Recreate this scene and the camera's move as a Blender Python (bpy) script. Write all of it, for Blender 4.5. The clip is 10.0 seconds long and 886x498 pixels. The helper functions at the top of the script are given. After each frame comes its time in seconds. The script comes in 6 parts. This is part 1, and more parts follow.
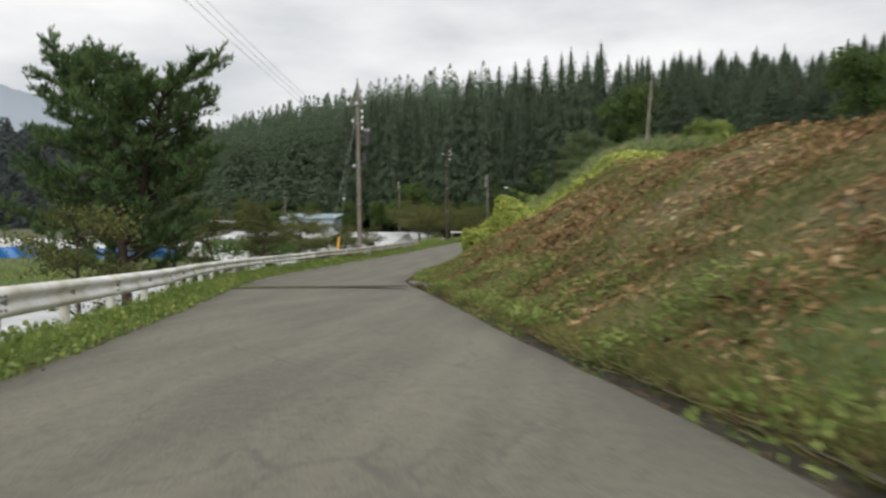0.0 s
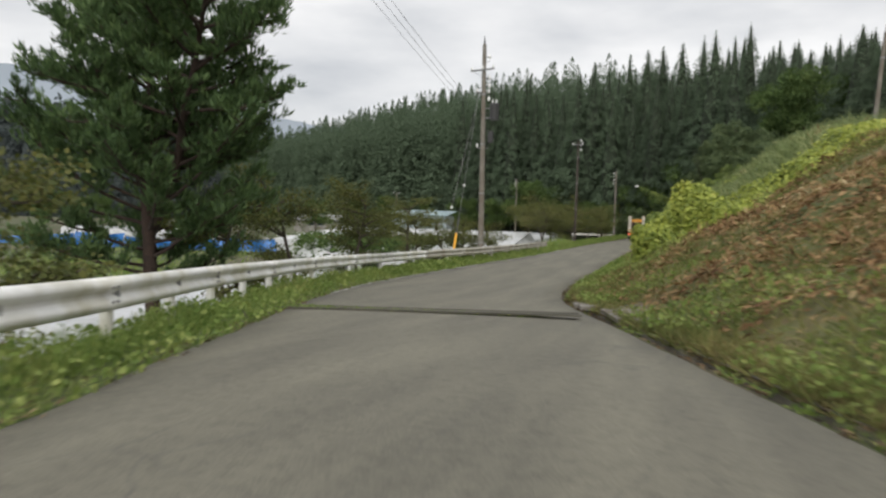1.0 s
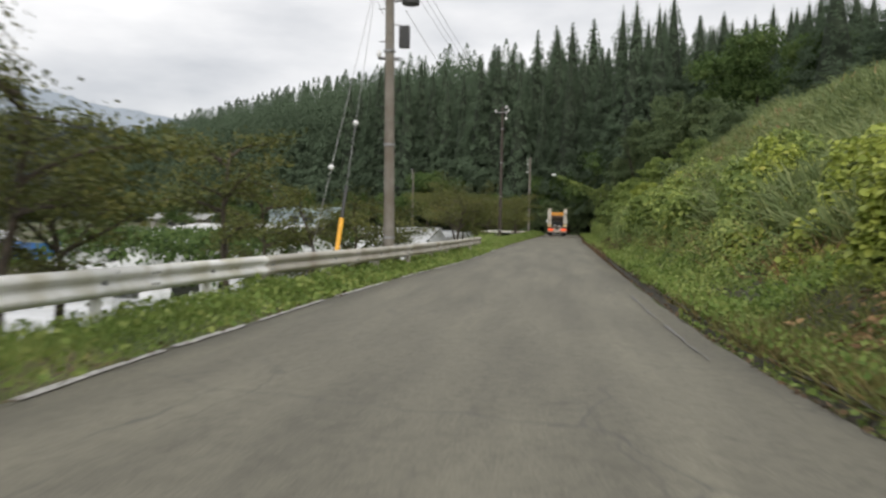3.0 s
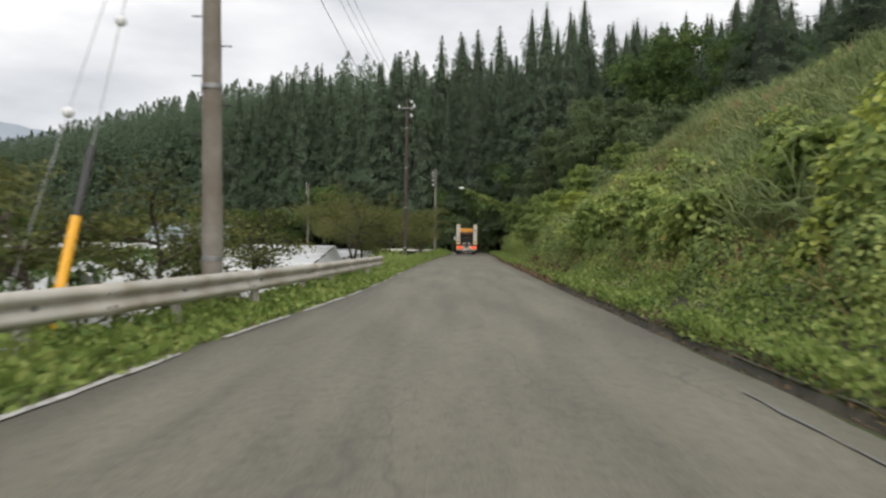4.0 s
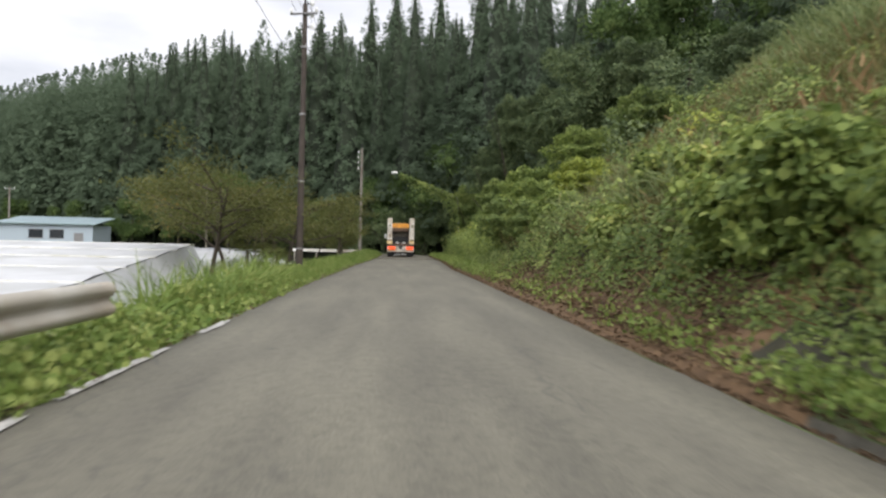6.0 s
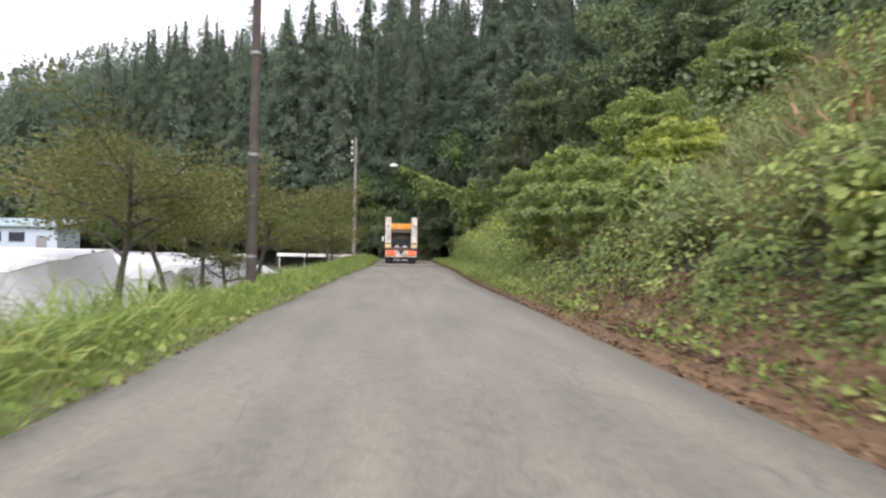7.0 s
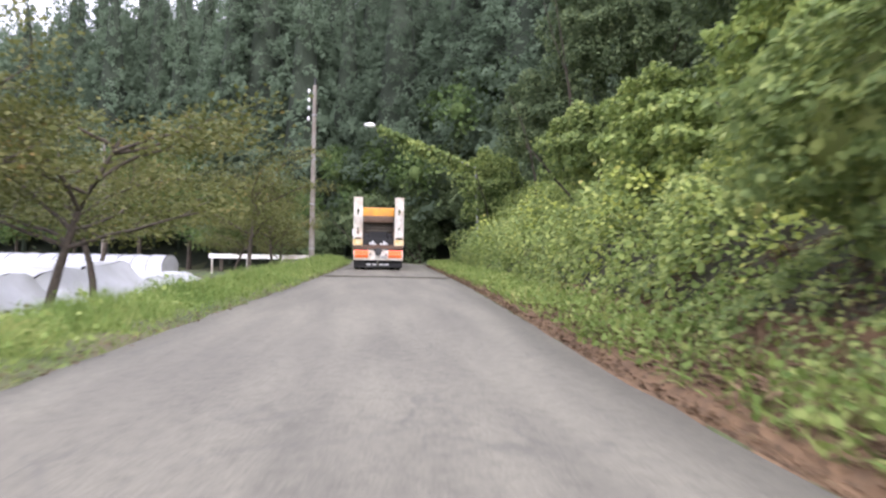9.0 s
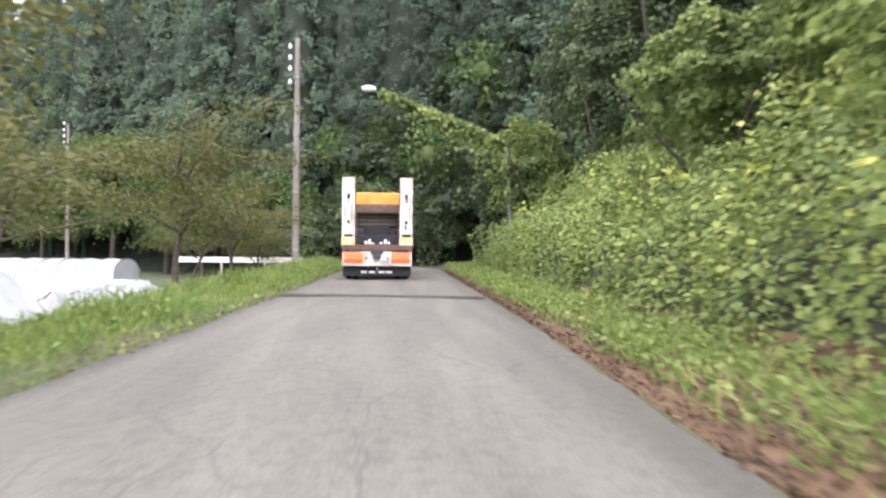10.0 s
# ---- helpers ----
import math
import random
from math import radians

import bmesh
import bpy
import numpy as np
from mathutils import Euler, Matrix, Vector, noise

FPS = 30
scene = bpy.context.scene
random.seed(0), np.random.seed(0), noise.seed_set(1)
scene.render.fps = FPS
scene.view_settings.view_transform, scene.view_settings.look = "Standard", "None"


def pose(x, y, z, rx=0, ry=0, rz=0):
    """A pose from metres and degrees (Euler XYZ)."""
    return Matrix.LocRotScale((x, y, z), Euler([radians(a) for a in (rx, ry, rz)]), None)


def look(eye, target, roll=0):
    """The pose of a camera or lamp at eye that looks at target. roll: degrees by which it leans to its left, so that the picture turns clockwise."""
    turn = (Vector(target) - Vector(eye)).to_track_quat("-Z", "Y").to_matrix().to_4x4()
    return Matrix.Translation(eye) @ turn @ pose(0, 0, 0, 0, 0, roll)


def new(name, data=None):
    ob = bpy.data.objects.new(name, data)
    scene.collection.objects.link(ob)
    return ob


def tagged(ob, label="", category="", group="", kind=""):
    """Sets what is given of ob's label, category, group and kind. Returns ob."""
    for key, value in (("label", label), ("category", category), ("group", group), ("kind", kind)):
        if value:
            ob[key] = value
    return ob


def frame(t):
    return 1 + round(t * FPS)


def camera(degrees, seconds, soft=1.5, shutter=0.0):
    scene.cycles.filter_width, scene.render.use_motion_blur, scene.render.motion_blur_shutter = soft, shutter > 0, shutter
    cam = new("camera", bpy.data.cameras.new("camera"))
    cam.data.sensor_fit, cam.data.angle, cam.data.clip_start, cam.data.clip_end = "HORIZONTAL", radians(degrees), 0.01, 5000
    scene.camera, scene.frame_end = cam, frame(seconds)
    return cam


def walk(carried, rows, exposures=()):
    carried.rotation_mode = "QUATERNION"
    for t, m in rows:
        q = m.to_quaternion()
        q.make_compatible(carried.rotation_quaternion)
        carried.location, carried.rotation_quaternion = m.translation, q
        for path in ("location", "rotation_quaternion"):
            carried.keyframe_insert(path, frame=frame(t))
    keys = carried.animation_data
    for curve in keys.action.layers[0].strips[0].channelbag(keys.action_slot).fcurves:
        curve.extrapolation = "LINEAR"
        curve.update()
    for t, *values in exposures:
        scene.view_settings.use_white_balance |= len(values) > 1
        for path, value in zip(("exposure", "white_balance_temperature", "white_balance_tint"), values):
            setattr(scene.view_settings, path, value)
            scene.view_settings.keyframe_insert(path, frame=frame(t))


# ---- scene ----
cam = camera(60.0, 10.0, soft=2.4, shutter=0.32)
PATH = [
    (0, (12.719, -35.079, 2.571), (12.424, -33.103, 2.495), 0.1),
    (0.5, (11.256, -30.364, 2.399), (10.772, -28.425, 2.309), 0.8),
    (1, (9.616, -25.598, 2.167), (9.043, -23.683, 2.089), 1.7),
    (1.5, (7.981, -20.973, 1.997), (7.411, -19.058, 1.918), 2.5),
    (2, (6.541, -16.359, 1.8), (6.029, -14.428, 1.716), 3.0),
    (2.5, (5.377, -11.799, 1.606), (4.957, -9.846, 1.521), 2.2),
    (3.8, (3.701, 0.518, 1.263), (3.619, 2.516, 1.235), 0.4),
    (4, (3.584, 2.417, 1.252), (3.544, 4.417, 1.237), 0.7),
    (4.5, (3.499, 7.256, 1.238), (3.55, 9.255, 1.241), 1.0),
    (5, (3.497, 12.201, 1.207), (3.597, 14.198, 1.202), 1.2),
    (5.5, (3.625, 17.262, 1.197), (3.755, 19.258, 1.182), 1.3),
    (7, (3.611, 32.451, 1.254), (3.752, 34.446, 1.25), 1.1),
    (7.5, (3.675, 37.548, 1.138), (3.822, 39.543, 1.134), 1.0),
    (8, (3.749, 42.635, 1.077), (3.917, 44.628, 1.076), 1.3),
    (8.5, (4.055, 47.813, 1.11), (4.229, 49.806, 1.106), 1.0),
    (9, (4.466, 52.956, 1.128), (4.636, 54.948, 1.124), 1.0),
    (9.5, (4.747, 58.075, 1.164), (4.902, 60.069, 1.16), 0.7),
    (10, (4.969, 63.213, 1.19), (5.103, 65.208, 1.18), 0.5),
]
EXPOSURES = [(0.0, 0.21, 6600, 10), (4.0, 0.34, 6600, 11), (5.7, 0.50, 6500, 12), (7.0, 1.24, 6300, 21), (8.5, 1.46, 6050, 25), (9.0, 1.60, 5960, 26), (10.0, 1.86, 6000, 25)]
walk(cam, [(t, look(e, g, r)) for t, e, g, r in PATH], EXPOSURES)

# ---- world and light ----
world = bpy.data.worlds.new("overcast_sky")
scene.world = world
world.use_nodes = True
wn, wl = world.node_tree.nodes, world.node_tree.links
wn.clear()
SUN_EL, SUN_AZ = radians(38), radians(165)
sky = wn.new("ShaderNodeTexSky")
sky.sky_type, sky.sun_disc, sky.sun_elevation, sky.sun_rotation = "NISHITA", False, SUN_EL, SUN_AZ
bg_sky, bg_cloud = wn.new("ShaderNodeBackground"), wn.new("ShaderNodeBackground")
bg_sky.inputs["Strength"].default_value = 0.08
bg_cloud.inputs["Strength"].default_value = 1.0
coord = wn.new("ShaderNodeTexCoord")
stretch = wn.new("ShaderNodeMapping")
stretch.inputs["Scale"].default_value = (1.0, 1.0, 3.2)
clouds = wn.new("ShaderNodeTexNoise")
clouds.inputs["Scale"].default_value, clouds.inputs["Detail"].default_value = 2.6, 6.0
tone = wn.new("ShaderNodeValToRGB")
tone.color_ramp.elements[0].position, tone.color_ramp.elements[1].position = 0.36, 0.66
tone.color_ramp.elements[0].color = (0.53, 0.55, 0.58, 1)
tone.color_ramp.elements[1].color = (0.92, 0.92, 0.92, 1)
split = wn.new("ShaderNodeSeparateXYZ")
rise = wn.new("ShaderNodeMapRange")
rise.inputs["From Min"].default_value, rise.inputs["From Max"].default_value = 0.25, 1.0
rise.inputs["To Min"].default_value, rise.inputs["To Max"].default_value = 1.0, 1.5
lift = wn.new("ShaderNodeVectorMath")
lift.operation = "SCALE"
both = wn.new("ShaderNodeMixShader")
both.inputs[0].default_value = 0.92
wout = wn.new("ShaderNodeOutputWorld")
wl.new(coord.outputs["Generated"], stretch.inputs["Vector"])
wl.new(stretch.outputs["Vector"], clouds.inputs["Vector"])
wl.new(clouds.outputs[0], tone.inputs["Fac"])
wl.new(coord.outputs["Generated"], split.inputs[0])
wl.new(split.outputs["Z"], rise.inputs["Value"])
wl.new(tone.outputs["Color"], lift.inputs[0])
wl.new(rise.outputs["Result"], lift.inputs["Scale"])
wl.new(lift.outputs["Vector"], bg_cloud.inputs["Color"])
wl.new(sky.outputs["Color"], bg_sky.inputs["Color"])
wl.new(bg_sky.outputs[0], both.inputs[1])
wl.new(bg_cloud.outputs[0], both.inputs[2])
wl.new(both.outputs[0], wout.inputs["Surface"])

sun = new("sun", bpy.data.lights.new("sun", "SUN"))
sun.data.energy, sun.data.angle, sun.data.color = 1.3, radians(40), (1.0, 0.97, 0.92)
sun.matrix_world = look((27, -100, 80), (0, 0, 0))

# ---- materials ----


def material(name, rough=0.8, metal=0.0):
    m = bpy.data.materials.new(name)
    m.use_nodes = True
    b = m.node_tree.nodes["Principled BSDF"]
    b.inputs["Roughness"].default_value, b.inputs["Metallic"].default_value = rough, metal
    return m, m.node_tree.nodes, m.node_tree.links, b


def ramp_node(nodes, stops):
    r = nodes.new("ShaderNodeValToRGB")
    while len(r.color_ramp.elements) < len(stops):
        r.color_ramp.elements.new(0.5)
    for e, (p, c) in zip(r.color_ramp.elements, stops):
        e.position, e.color = p, (*c, 1)
    return r


def surface(name, stops, scale=6.0, detail=8.0, rough=0.8, metal=0.0, bump=0.2, bump_scale=60.0, stain=None, stain_scale=0.6):
    """A rough surface: colour by noise at one size, stains at another, fine relief."""
    m, n, l, b = material(name, rough, metal)
    tc = n.new("ShaderNodeTexCoord")
    a = n.new("ShaderNodeTexNoise")
    a.inputs["Scale"].default_value, a.inputs["Detail"].default_value, a.inputs["Roughness"].default_value = scale, detail, 0.65
    r = ramp_node(n, stops)
    l.new(tc.outputs["Object"], a.inputs["Vector"])
    l.new(a.outputs[0], r.inputs["Fac"])
    colour = r.outputs["Color"]
    if stain:
        s = n.new("ShaderNodeTexNoise")
        s.inputs["Scale"].default_value, s.inputs["Detail"].default_value = stain_scale, 5.0
        sr = ramp_node(n, [(0.42, (0, 0, 0)), (0.68, (1, 1, 1))])
        mix = n.new("ShaderNodeMixRGB")
        mix.inputs["Color2"].default_value = (*stain, 1)
        l.new(tc.outputs["Object"], s.inputs["Vector"])
        l.new(s.outputs[0], sr.inputs["Fac"])
        l.new(sr.outputs["Color"], mix.inputs["Fac"])
        l.new(colour, mix.inputs["Color1"])
        colour = mix.outputs["Color"]
    l.new(colour, b.inputs["Base Color"])
    if bump:
        f = n.new("ShaderNodeTexNoise")
        f.inputs["Scale"].default_value, f.inputs["Detail"].default_value = bump_scale, 4.0
        bp = n.new("ShaderNodeBump")
        bp.inputs["Strength"].default_value, bp.inputs["Distance"].default_value = bump, 0.02
        l.new(tc.outputs["Object"], f.inputs["Vector"])
        l.new(f.outputs[0], bp.inputs["Height"])
        l.new(bp.outputs["Normal"], b.inputs["Normal"])
    return m


def leafy(name, stops, rough=0.55, thin=0.25, patch=0.0, patch_scale=0.5, gain=1.0, shine=0.25, vary=0.0):
    """Leaves: each one its own colour out of the ramp, some light through them, drifts of tone over metres."""
    m, n, l, b = material(name, rough)
    b.inputs["Specular IOR Level"].default_value = shine
    geo = n.new("ShaderNodeNewGeometry")
    r = ramp_node(n, [(p, tuple(min(v * k * gain, 0.6) for v, k in zip(c, (1.05, 0.98, 1.05)))) for p, c in stops])
    value = geo.outputs["Random Per Island"]
    if patch:
        tc = n.new("ShaderNodeTexCoord")
        a = n.new("ShaderNodeTexNoise")
        a.inputs["Scale"].default_value, a.inputs["Detail"].default_value = patch_scale, 3.0
        l.new(tc.outputs["Object"], a.inputs["Vector"])
        sp = n.new("ShaderNodeMapRange")
        sp.inputs["From Min"].default_value, sp.inputs["From Max"].default_value = 0.3, 0.7
        l.new(a.outputs[0], sp.inputs["Value"])
        mx = n.new("ShaderNodeMix")
        mx.inputs[0].default_value = patch
        l.new(value, mx.inputs[2])
        l.new(sp.outputs["Result"], mx.inputs[3])
        value = mx.outputs[0]
    l.new(value, r.inputs["Fac"])
    colour = r.outputs["Color"]
    if vary:
        info = n.new("ShaderNodeObjectInfo")
        tone = n.new("ShaderNodeMapRange")
        tone.inputs["To Min"].default_value, tone.inputs["To Max"].default_value = 1 - vary / 2, 1 + vary / 2
        own = n.new("ShaderNodeVectorMath")
        own.operation = "SCALE"
        l.new(info.outputs["Random"], tone.inputs["Value"])
        l.new(colour, own.inputs[0])
        l.new(tone.outputs["Result"], own.inputs["Scale"])
        colour = own.outputs["Vector"]
    l.new(colour, b.inputs["Base Color"])
    if thin:
        tr = n.new("ShaderNodeBsdfTranslucent")
        ms = n.new("ShaderNodeMixShader")
        ms.inputs[0].default_value = thin
        out = n["Material Output"]
        l.new(colour, tr.inputs["Color"])
        l.new(b.outputs[0], ms.inputs[1])
        l.new(tr.outputs[0], ms.inputs[2])
        l.new(ms.outputs[0], out.inputs["Surface"])
    return m


def plain(name, colour, rough=0.5, metal=0.0, wear=0.12, scale=9.0):
    c = Vector(colour)
    return surface(name, [(0.3, tuple(c * (1 - wear))), (0.7, tuple(c * (1 + wear)))], scale, 6.0, rough, metal, 0.05, 40.0)


def asphalt_material():
    m, n, l, b = material("asphalt", 0.82)
    tc = n.new("ShaderNodeTexCoord")
    stone = n.new("ShaderNodeTexNoise")
    stone.inputs["Scale"].default_value, stone.inputs["Detail"].default_value = 55.0, 3.0
    sr = ramp_node(n, [(0.35, (0.113, 0.106, 0.081)), (0.65, (0.180, 0.169, 0.129))])
    long = n.new("ShaderNodeMapping")
    long.inputs["Scale"].default_value = (1.0, 0.12, 1.0)
    streak = n.new("ShaderNodeTexNoise")
    streak.inputs["Scale"].default_value, streak.inputs["Detail"].default_value = 1.6, 6.0
    kr = ramp_node(n, [(0.35, (0.78, 0.78, 0.78)), (0.68, (1.12, 1.12, 1.1))])
    mul = n.new("ShaderNodeMixRGB")
    mul.blend_type = "MULTIPLY"
    mul.inputs["Fac"].default_value = 1.0
    blot = n.new("ShaderNodeTexNoise")
    blot.inputs["Scale"].default_value, blot.inputs["Detail"].default_value = 9.0, 7.0
    br = ramp_node(n, [(0.34, (0.84, 0.84, 0.83)), (0.5, (1, 1, 1)), (0.7, (1.08, 1.08, 1.06))])
    mul2 = n.new("ShaderNodeMixRGB")
    mul2.blend_type = "MULTIPLY"
    mul2.inputs["Fac"].default_value = 1.0
    l.new(tc.outputs["Object"], blot.inputs["Vector"])
    l.new(blot.outputs[0], br.inputs["Fac"])
    l.new(mul.outputs["Color"], mul2.inputs["Color1"])
    l.new(br.outputs["Color"], mul2.inputs["Color2"])
    warp = n.new("ShaderNodeTexNoise")
    warp.inputs["Scale"].default_value, warp.inputs["Detail"].default_value = 0.9, 4.0
    push = n.new("ShaderNodeMixRGB")
    push.blend_type = "LINEAR_LIGHT"
    push.inputs["Fac"].default_value = 0.35
    cells = n.new("ShaderNodeTexVoronoi")
    cells.feature = "DISTANCE_TO_EDGE"
    cells.inputs["Scale"].default_value = 0.33
    cr = ramp_node(n, [(0.0, (1, 1, 1)), (0.007, (0, 0, 0))])
    where = n.new("ShaderNodeTexNoise")
    where.inputs["Scale"].default_value = 0.23
    wr = ramp_node(n, [(0.5, (0, 0, 0)), (0.6, (0.75, 0.75, 0.75))])
    gate = n.new("ShaderNodeMath")
    gate.operation = "MULTIPLY"
    crack = n.new("ShaderNodeMixRGB")
    crack.inputs["Color2"].default_value = (0.07, 0.068, 0.06, 1)
    l.new(tc.outputs["Object"], stone.inputs["Vector"])
    l.new(stone.outputs[0], sr.inputs["Fac"])
    l.new(tc.outputs["Object"], long.inputs["Vector"])
    l.new(long.outputs["Vector"], streak.inputs["Vector"])
    l.new(streak.outputs[0], kr.inputs["Fac"])
    l.new(sr.outputs["Color"], mul.inputs["Color1"])
    l.new(kr.outputs["Color"], mul.inputs["Color2"])
    l.new(tc.outputs["Object"], warp.inputs["Vector"])
    l.new(tc.outputs["Object"], push.inputs["Color1"])
    l.new(warp.outputs["Color"], push.inputs["Color2"])
    l.new(push.outputs["Color"], cells.inputs["Vector"])
    l.new(cells.outputs["Distance"], cr.inputs["Fac"])
    l.new(tc.outputs["Object"], where.inputs["Vector"])
    l.new(where.outputs[0], wr.inputs["Fac"])
    l.new(cr.outputs["Color"], gate.inputs[0])
    l.new(wr.outputs["Color"], gate.inputs[1])
    l.new(gate.outputs[0], crack.inputs["Fac"])
    l.new(mul2.outputs["Color"], crack.inputs["Color1"])
    seam = n.new("ShaderNodeMapping")
    seam.inputs["Scale"].default_value = (1.0, 0.16, 1.0)
    strips = n.new("ShaderNodeTexVoronoi")
    strips.feature = "DISTANCE_TO_EDGE"
    strips.inputs["Scale"].default_value = 0.75
    thin = ramp_node(n, [(0.0, (0.62, 0.62, 0.62)), (0.012, (0, 0, 0))])
    spots = n.new("ShaderNodeTexNoise")
    spots.inputs["Scale"].default_value, spots.inputs["Detail"].default_value = 0.5, 3.0
    some = ramp_node(n, [(0.46, (0, 0, 0)), (0.58, (1, 1, 1))])
    both_c = n.new("ShaderNodeMath")
    both_c.operation = "MULTIPLY"
    worn = n.new("ShaderNodeMixRGB")
    worn.inputs["Color2"].default_value = (0.075, 0.072, 0.06, 1)
    l.new(push.outputs["Color"], seam.inputs["Vector"])
    l.new(seam.outputs["Vector"], strips.inputs["Vector"])
    l.new(strips.outputs["Distance"], thin.inputs["Fac"])
    l.new(tc.outputs["Object"], spots.inputs["Vector"])
    l.new(spots.outputs[0], some.inputs["Fac"])
    l.new(thin.outputs["Color"], both_c.inputs[0])
    l.new(some.outputs["Color"], both_c.inputs[1])
    l.new(both_c.outputs[0], worn.inputs["Fac"])
    l.new(crack.outputs["Color"], worn.inputs["Color1"])
    l.new(worn.outputs["Color"], b.inputs["Base Color"])
    bp = n.new("ShaderNodeBump")
    bp.inputs["Strength"].default_value, bp.inputs["Distance"].default_value = 0.35, 0.01
    l.new(stone.outputs[0], bp.inputs["Height"])
    l.new(bp.outputs["Normal"], b.inputs["Normal"])
    return m


ASPHALT = asphalt_material()
SOIL = surface("field_soil", [(0.3, (0.06, 0.058, 0.03)), (0.7, (0.115, 0.10, 0.055))], 1.5, 8, 0.95, 0, 0.5, 12, (0.06, 0.10, 0.03), 0.08)
TURF = surface("rough_turf", [(0.3, (0.035, 0.055, 0.016)), (0.7, (0.085, 0.11, 0.03))], 2.0, 8, 0.95, 0, 0.6, 10, (0.10, 0.085, 0.045), 0.35)
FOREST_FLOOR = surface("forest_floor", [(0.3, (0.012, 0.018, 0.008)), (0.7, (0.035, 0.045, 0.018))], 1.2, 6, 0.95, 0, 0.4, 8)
MOWN = surface("mown_bank", [(0.3, (0.065, 0.055, 0.024)), (0.5, (0.14, 0.105, 0.046)), (0.68, (0.08, 0.105, 0.03))], 1.3, 9, 0.95, 0, 0.8, 9, (0.09, 0.12, 0.035), 0.22)
EARTH = surface("bare_earth", [(0.3, (0.08, 0.048, 0.024)), (0.7, (0.21, 0.125, 0.06))], 5.0, 8, 0.95, 0, 0.6, 14)
# soil darkened in colour to give the shade seen through gaps in the kudzu
SHADED_SOIL = surface("shaded_bank_soil", [(0.3, (0.022, 0.022, 0.012)), (0.7, (0.062, 0.056, 0.03))], 3.0, 8, 0.95, 0, 0.6, 12)
CONCRETE = surface("weathered_concrete", [(0.3, (0.20, 0.19, 0.17)), (0.7, (0.34, 0.33, 0.30))], 4.0, 8, 0.9, 0, 0.3, 50, (0.11, 0.11, 0.07), 1.2)
JOINT = surface("joint_sealer", [(0.3, (0.125, 0.122, 0.11)), (0.7, (0.165, 0.162, 0.15))], 6.0, 8, 0.85, 0, 0.2, 50)
DARK_CONCRETE = surface("dark_brown_concrete", [(0.3, (0.045, 0.042, 0.03)), (0.7, (0.11, 0.10, 0.075))], 5.0, 8, 0.95, 0, 0.4, 40)
LINE_PAINT = surface("worn_white_line", [(0.35, (0.22, 0.21, 0.19)), (0.6, (0.50, 0.49, 0.46))], 9.0, 8, 0.7, 0, 0.1, 60)
RAIL_WHITE = surface("white_rail_paint", [(0.3, (0.66, 0.66, 0.63)), (0.7, (0.84, 0.84, 0.82))], 2.5, 8, 0.45, 0, 0.05, 30, (0.52, 0.50, 0.40), 1.7)
RAIL_BEIGE = surface("weathered_rail_paint", [(0.3, (0.38, 0.36, 0.31)), (0.7, (0.52, 0.50, 0.44))], 3.0, 8, 0.5, 0, 0.05, 30, (0.28, 0.24, 0.18), 1.5)
STEEL = surface("galvanised_steel", [(0.3, (0.20, 0.20, 0.20)), (0.7, (0.36, 0.36, 0.36))], 8.0, 6, 0.5, 0.6, 0.05, 40)
IRON = surface("dirty_iron", [(0.3, (0.065, 0.062, 0.048)), (0.7, (0.14, 0.13, 0.10))], 2.0, 6, 0.75, 0.3, 0.2, 40)
POLE_CONCRETE = surface("pole_concrete", [(0.3, (0.16, 0.145, 0.125)), (0.7, (0.27, 0.25, 0.215))], 3.0, 8, 0.9, 0, 0.2, 30, (0.15, 0.12, 0.09), 1.0)
POLE_BROWN = surface("brown_pole", [(0.3, (0.042, 0.033, 0.027)), (0.7, (0.08, 0.064, 0.052))], 3.0, 8, 0.85, 0, 0.2, 30)
BLACK = plain("black_rubber", (0.012, 0.012, 0.012), 0.75)
DARK_METAL = plain("dark_metal", (0.05, 0.05, 0.05), 0.55, 0.4)
PORCELAIN = plain("white_porcelain", (0.75, 0.75, 0.74), 0.25)
GUY_YELLOW = plain("yellow_plastic", (0.85, 0.42, 0.03), 0.45)
BARK = surface("grey_bark", [(0.3, (0.035, 0.028, 0.02)), (0.7, (0.10, 0.08, 0.06))], 9.0, 8, 0.95, 0, 0.7, 30)
PINE_BARK = surface("red_pine_bark", [(0.3, (0.028, 0.02, 0.016)), (0.7, (0.07, 0.044, 0.033))], 7.0, 8, 0.95, 0, 0.7, 25)
CEDAR_LEAF = leafy("cedar_fronds", [(0.0, (0.039, 0.057, 0.035)), (0.5, (0.047, 0.068, 0.041)), (1.0, (0.057, 0.080, 0.048))], 0.9, 0.5, 0.5, 3.0, gain=2.85, shine=0.0, vary=0.35)
WOOD_LEAF = leafy("broadleaf_foliage", [(0.0, (0.03, 0.055, 0.02)), (0.5, (0.065, 0.11, 0.032)), (1.0, (0.12, 0.17, 0.055))], 0.7, 0.3, 0.4, 3.0, gain=1.25, shine=0.1, vary=0.3)
CHERRY_LEAF = leafy("cherry_foliage", [(0.0, (0.045, 0.065, 0.016)), (0.45, (0.10, 0.118, 0.03)), (0.8, (0.155, 0.165, 0.052)), (1.0, (0.28, 0.19, 0.06))], 0.6, 0.35, 0.5, 0.6, gain=1.05)
PINE_LEAF = leafy("pine_needles", [(0.0, (0.02, 0.04, 0.015)), (0.6, (0.045, 0.08, 0.027)), (1.0, (0.09, 0.14, 0.045))], 0.6, 0.3, 0.4, 0.8, gain=1.9)
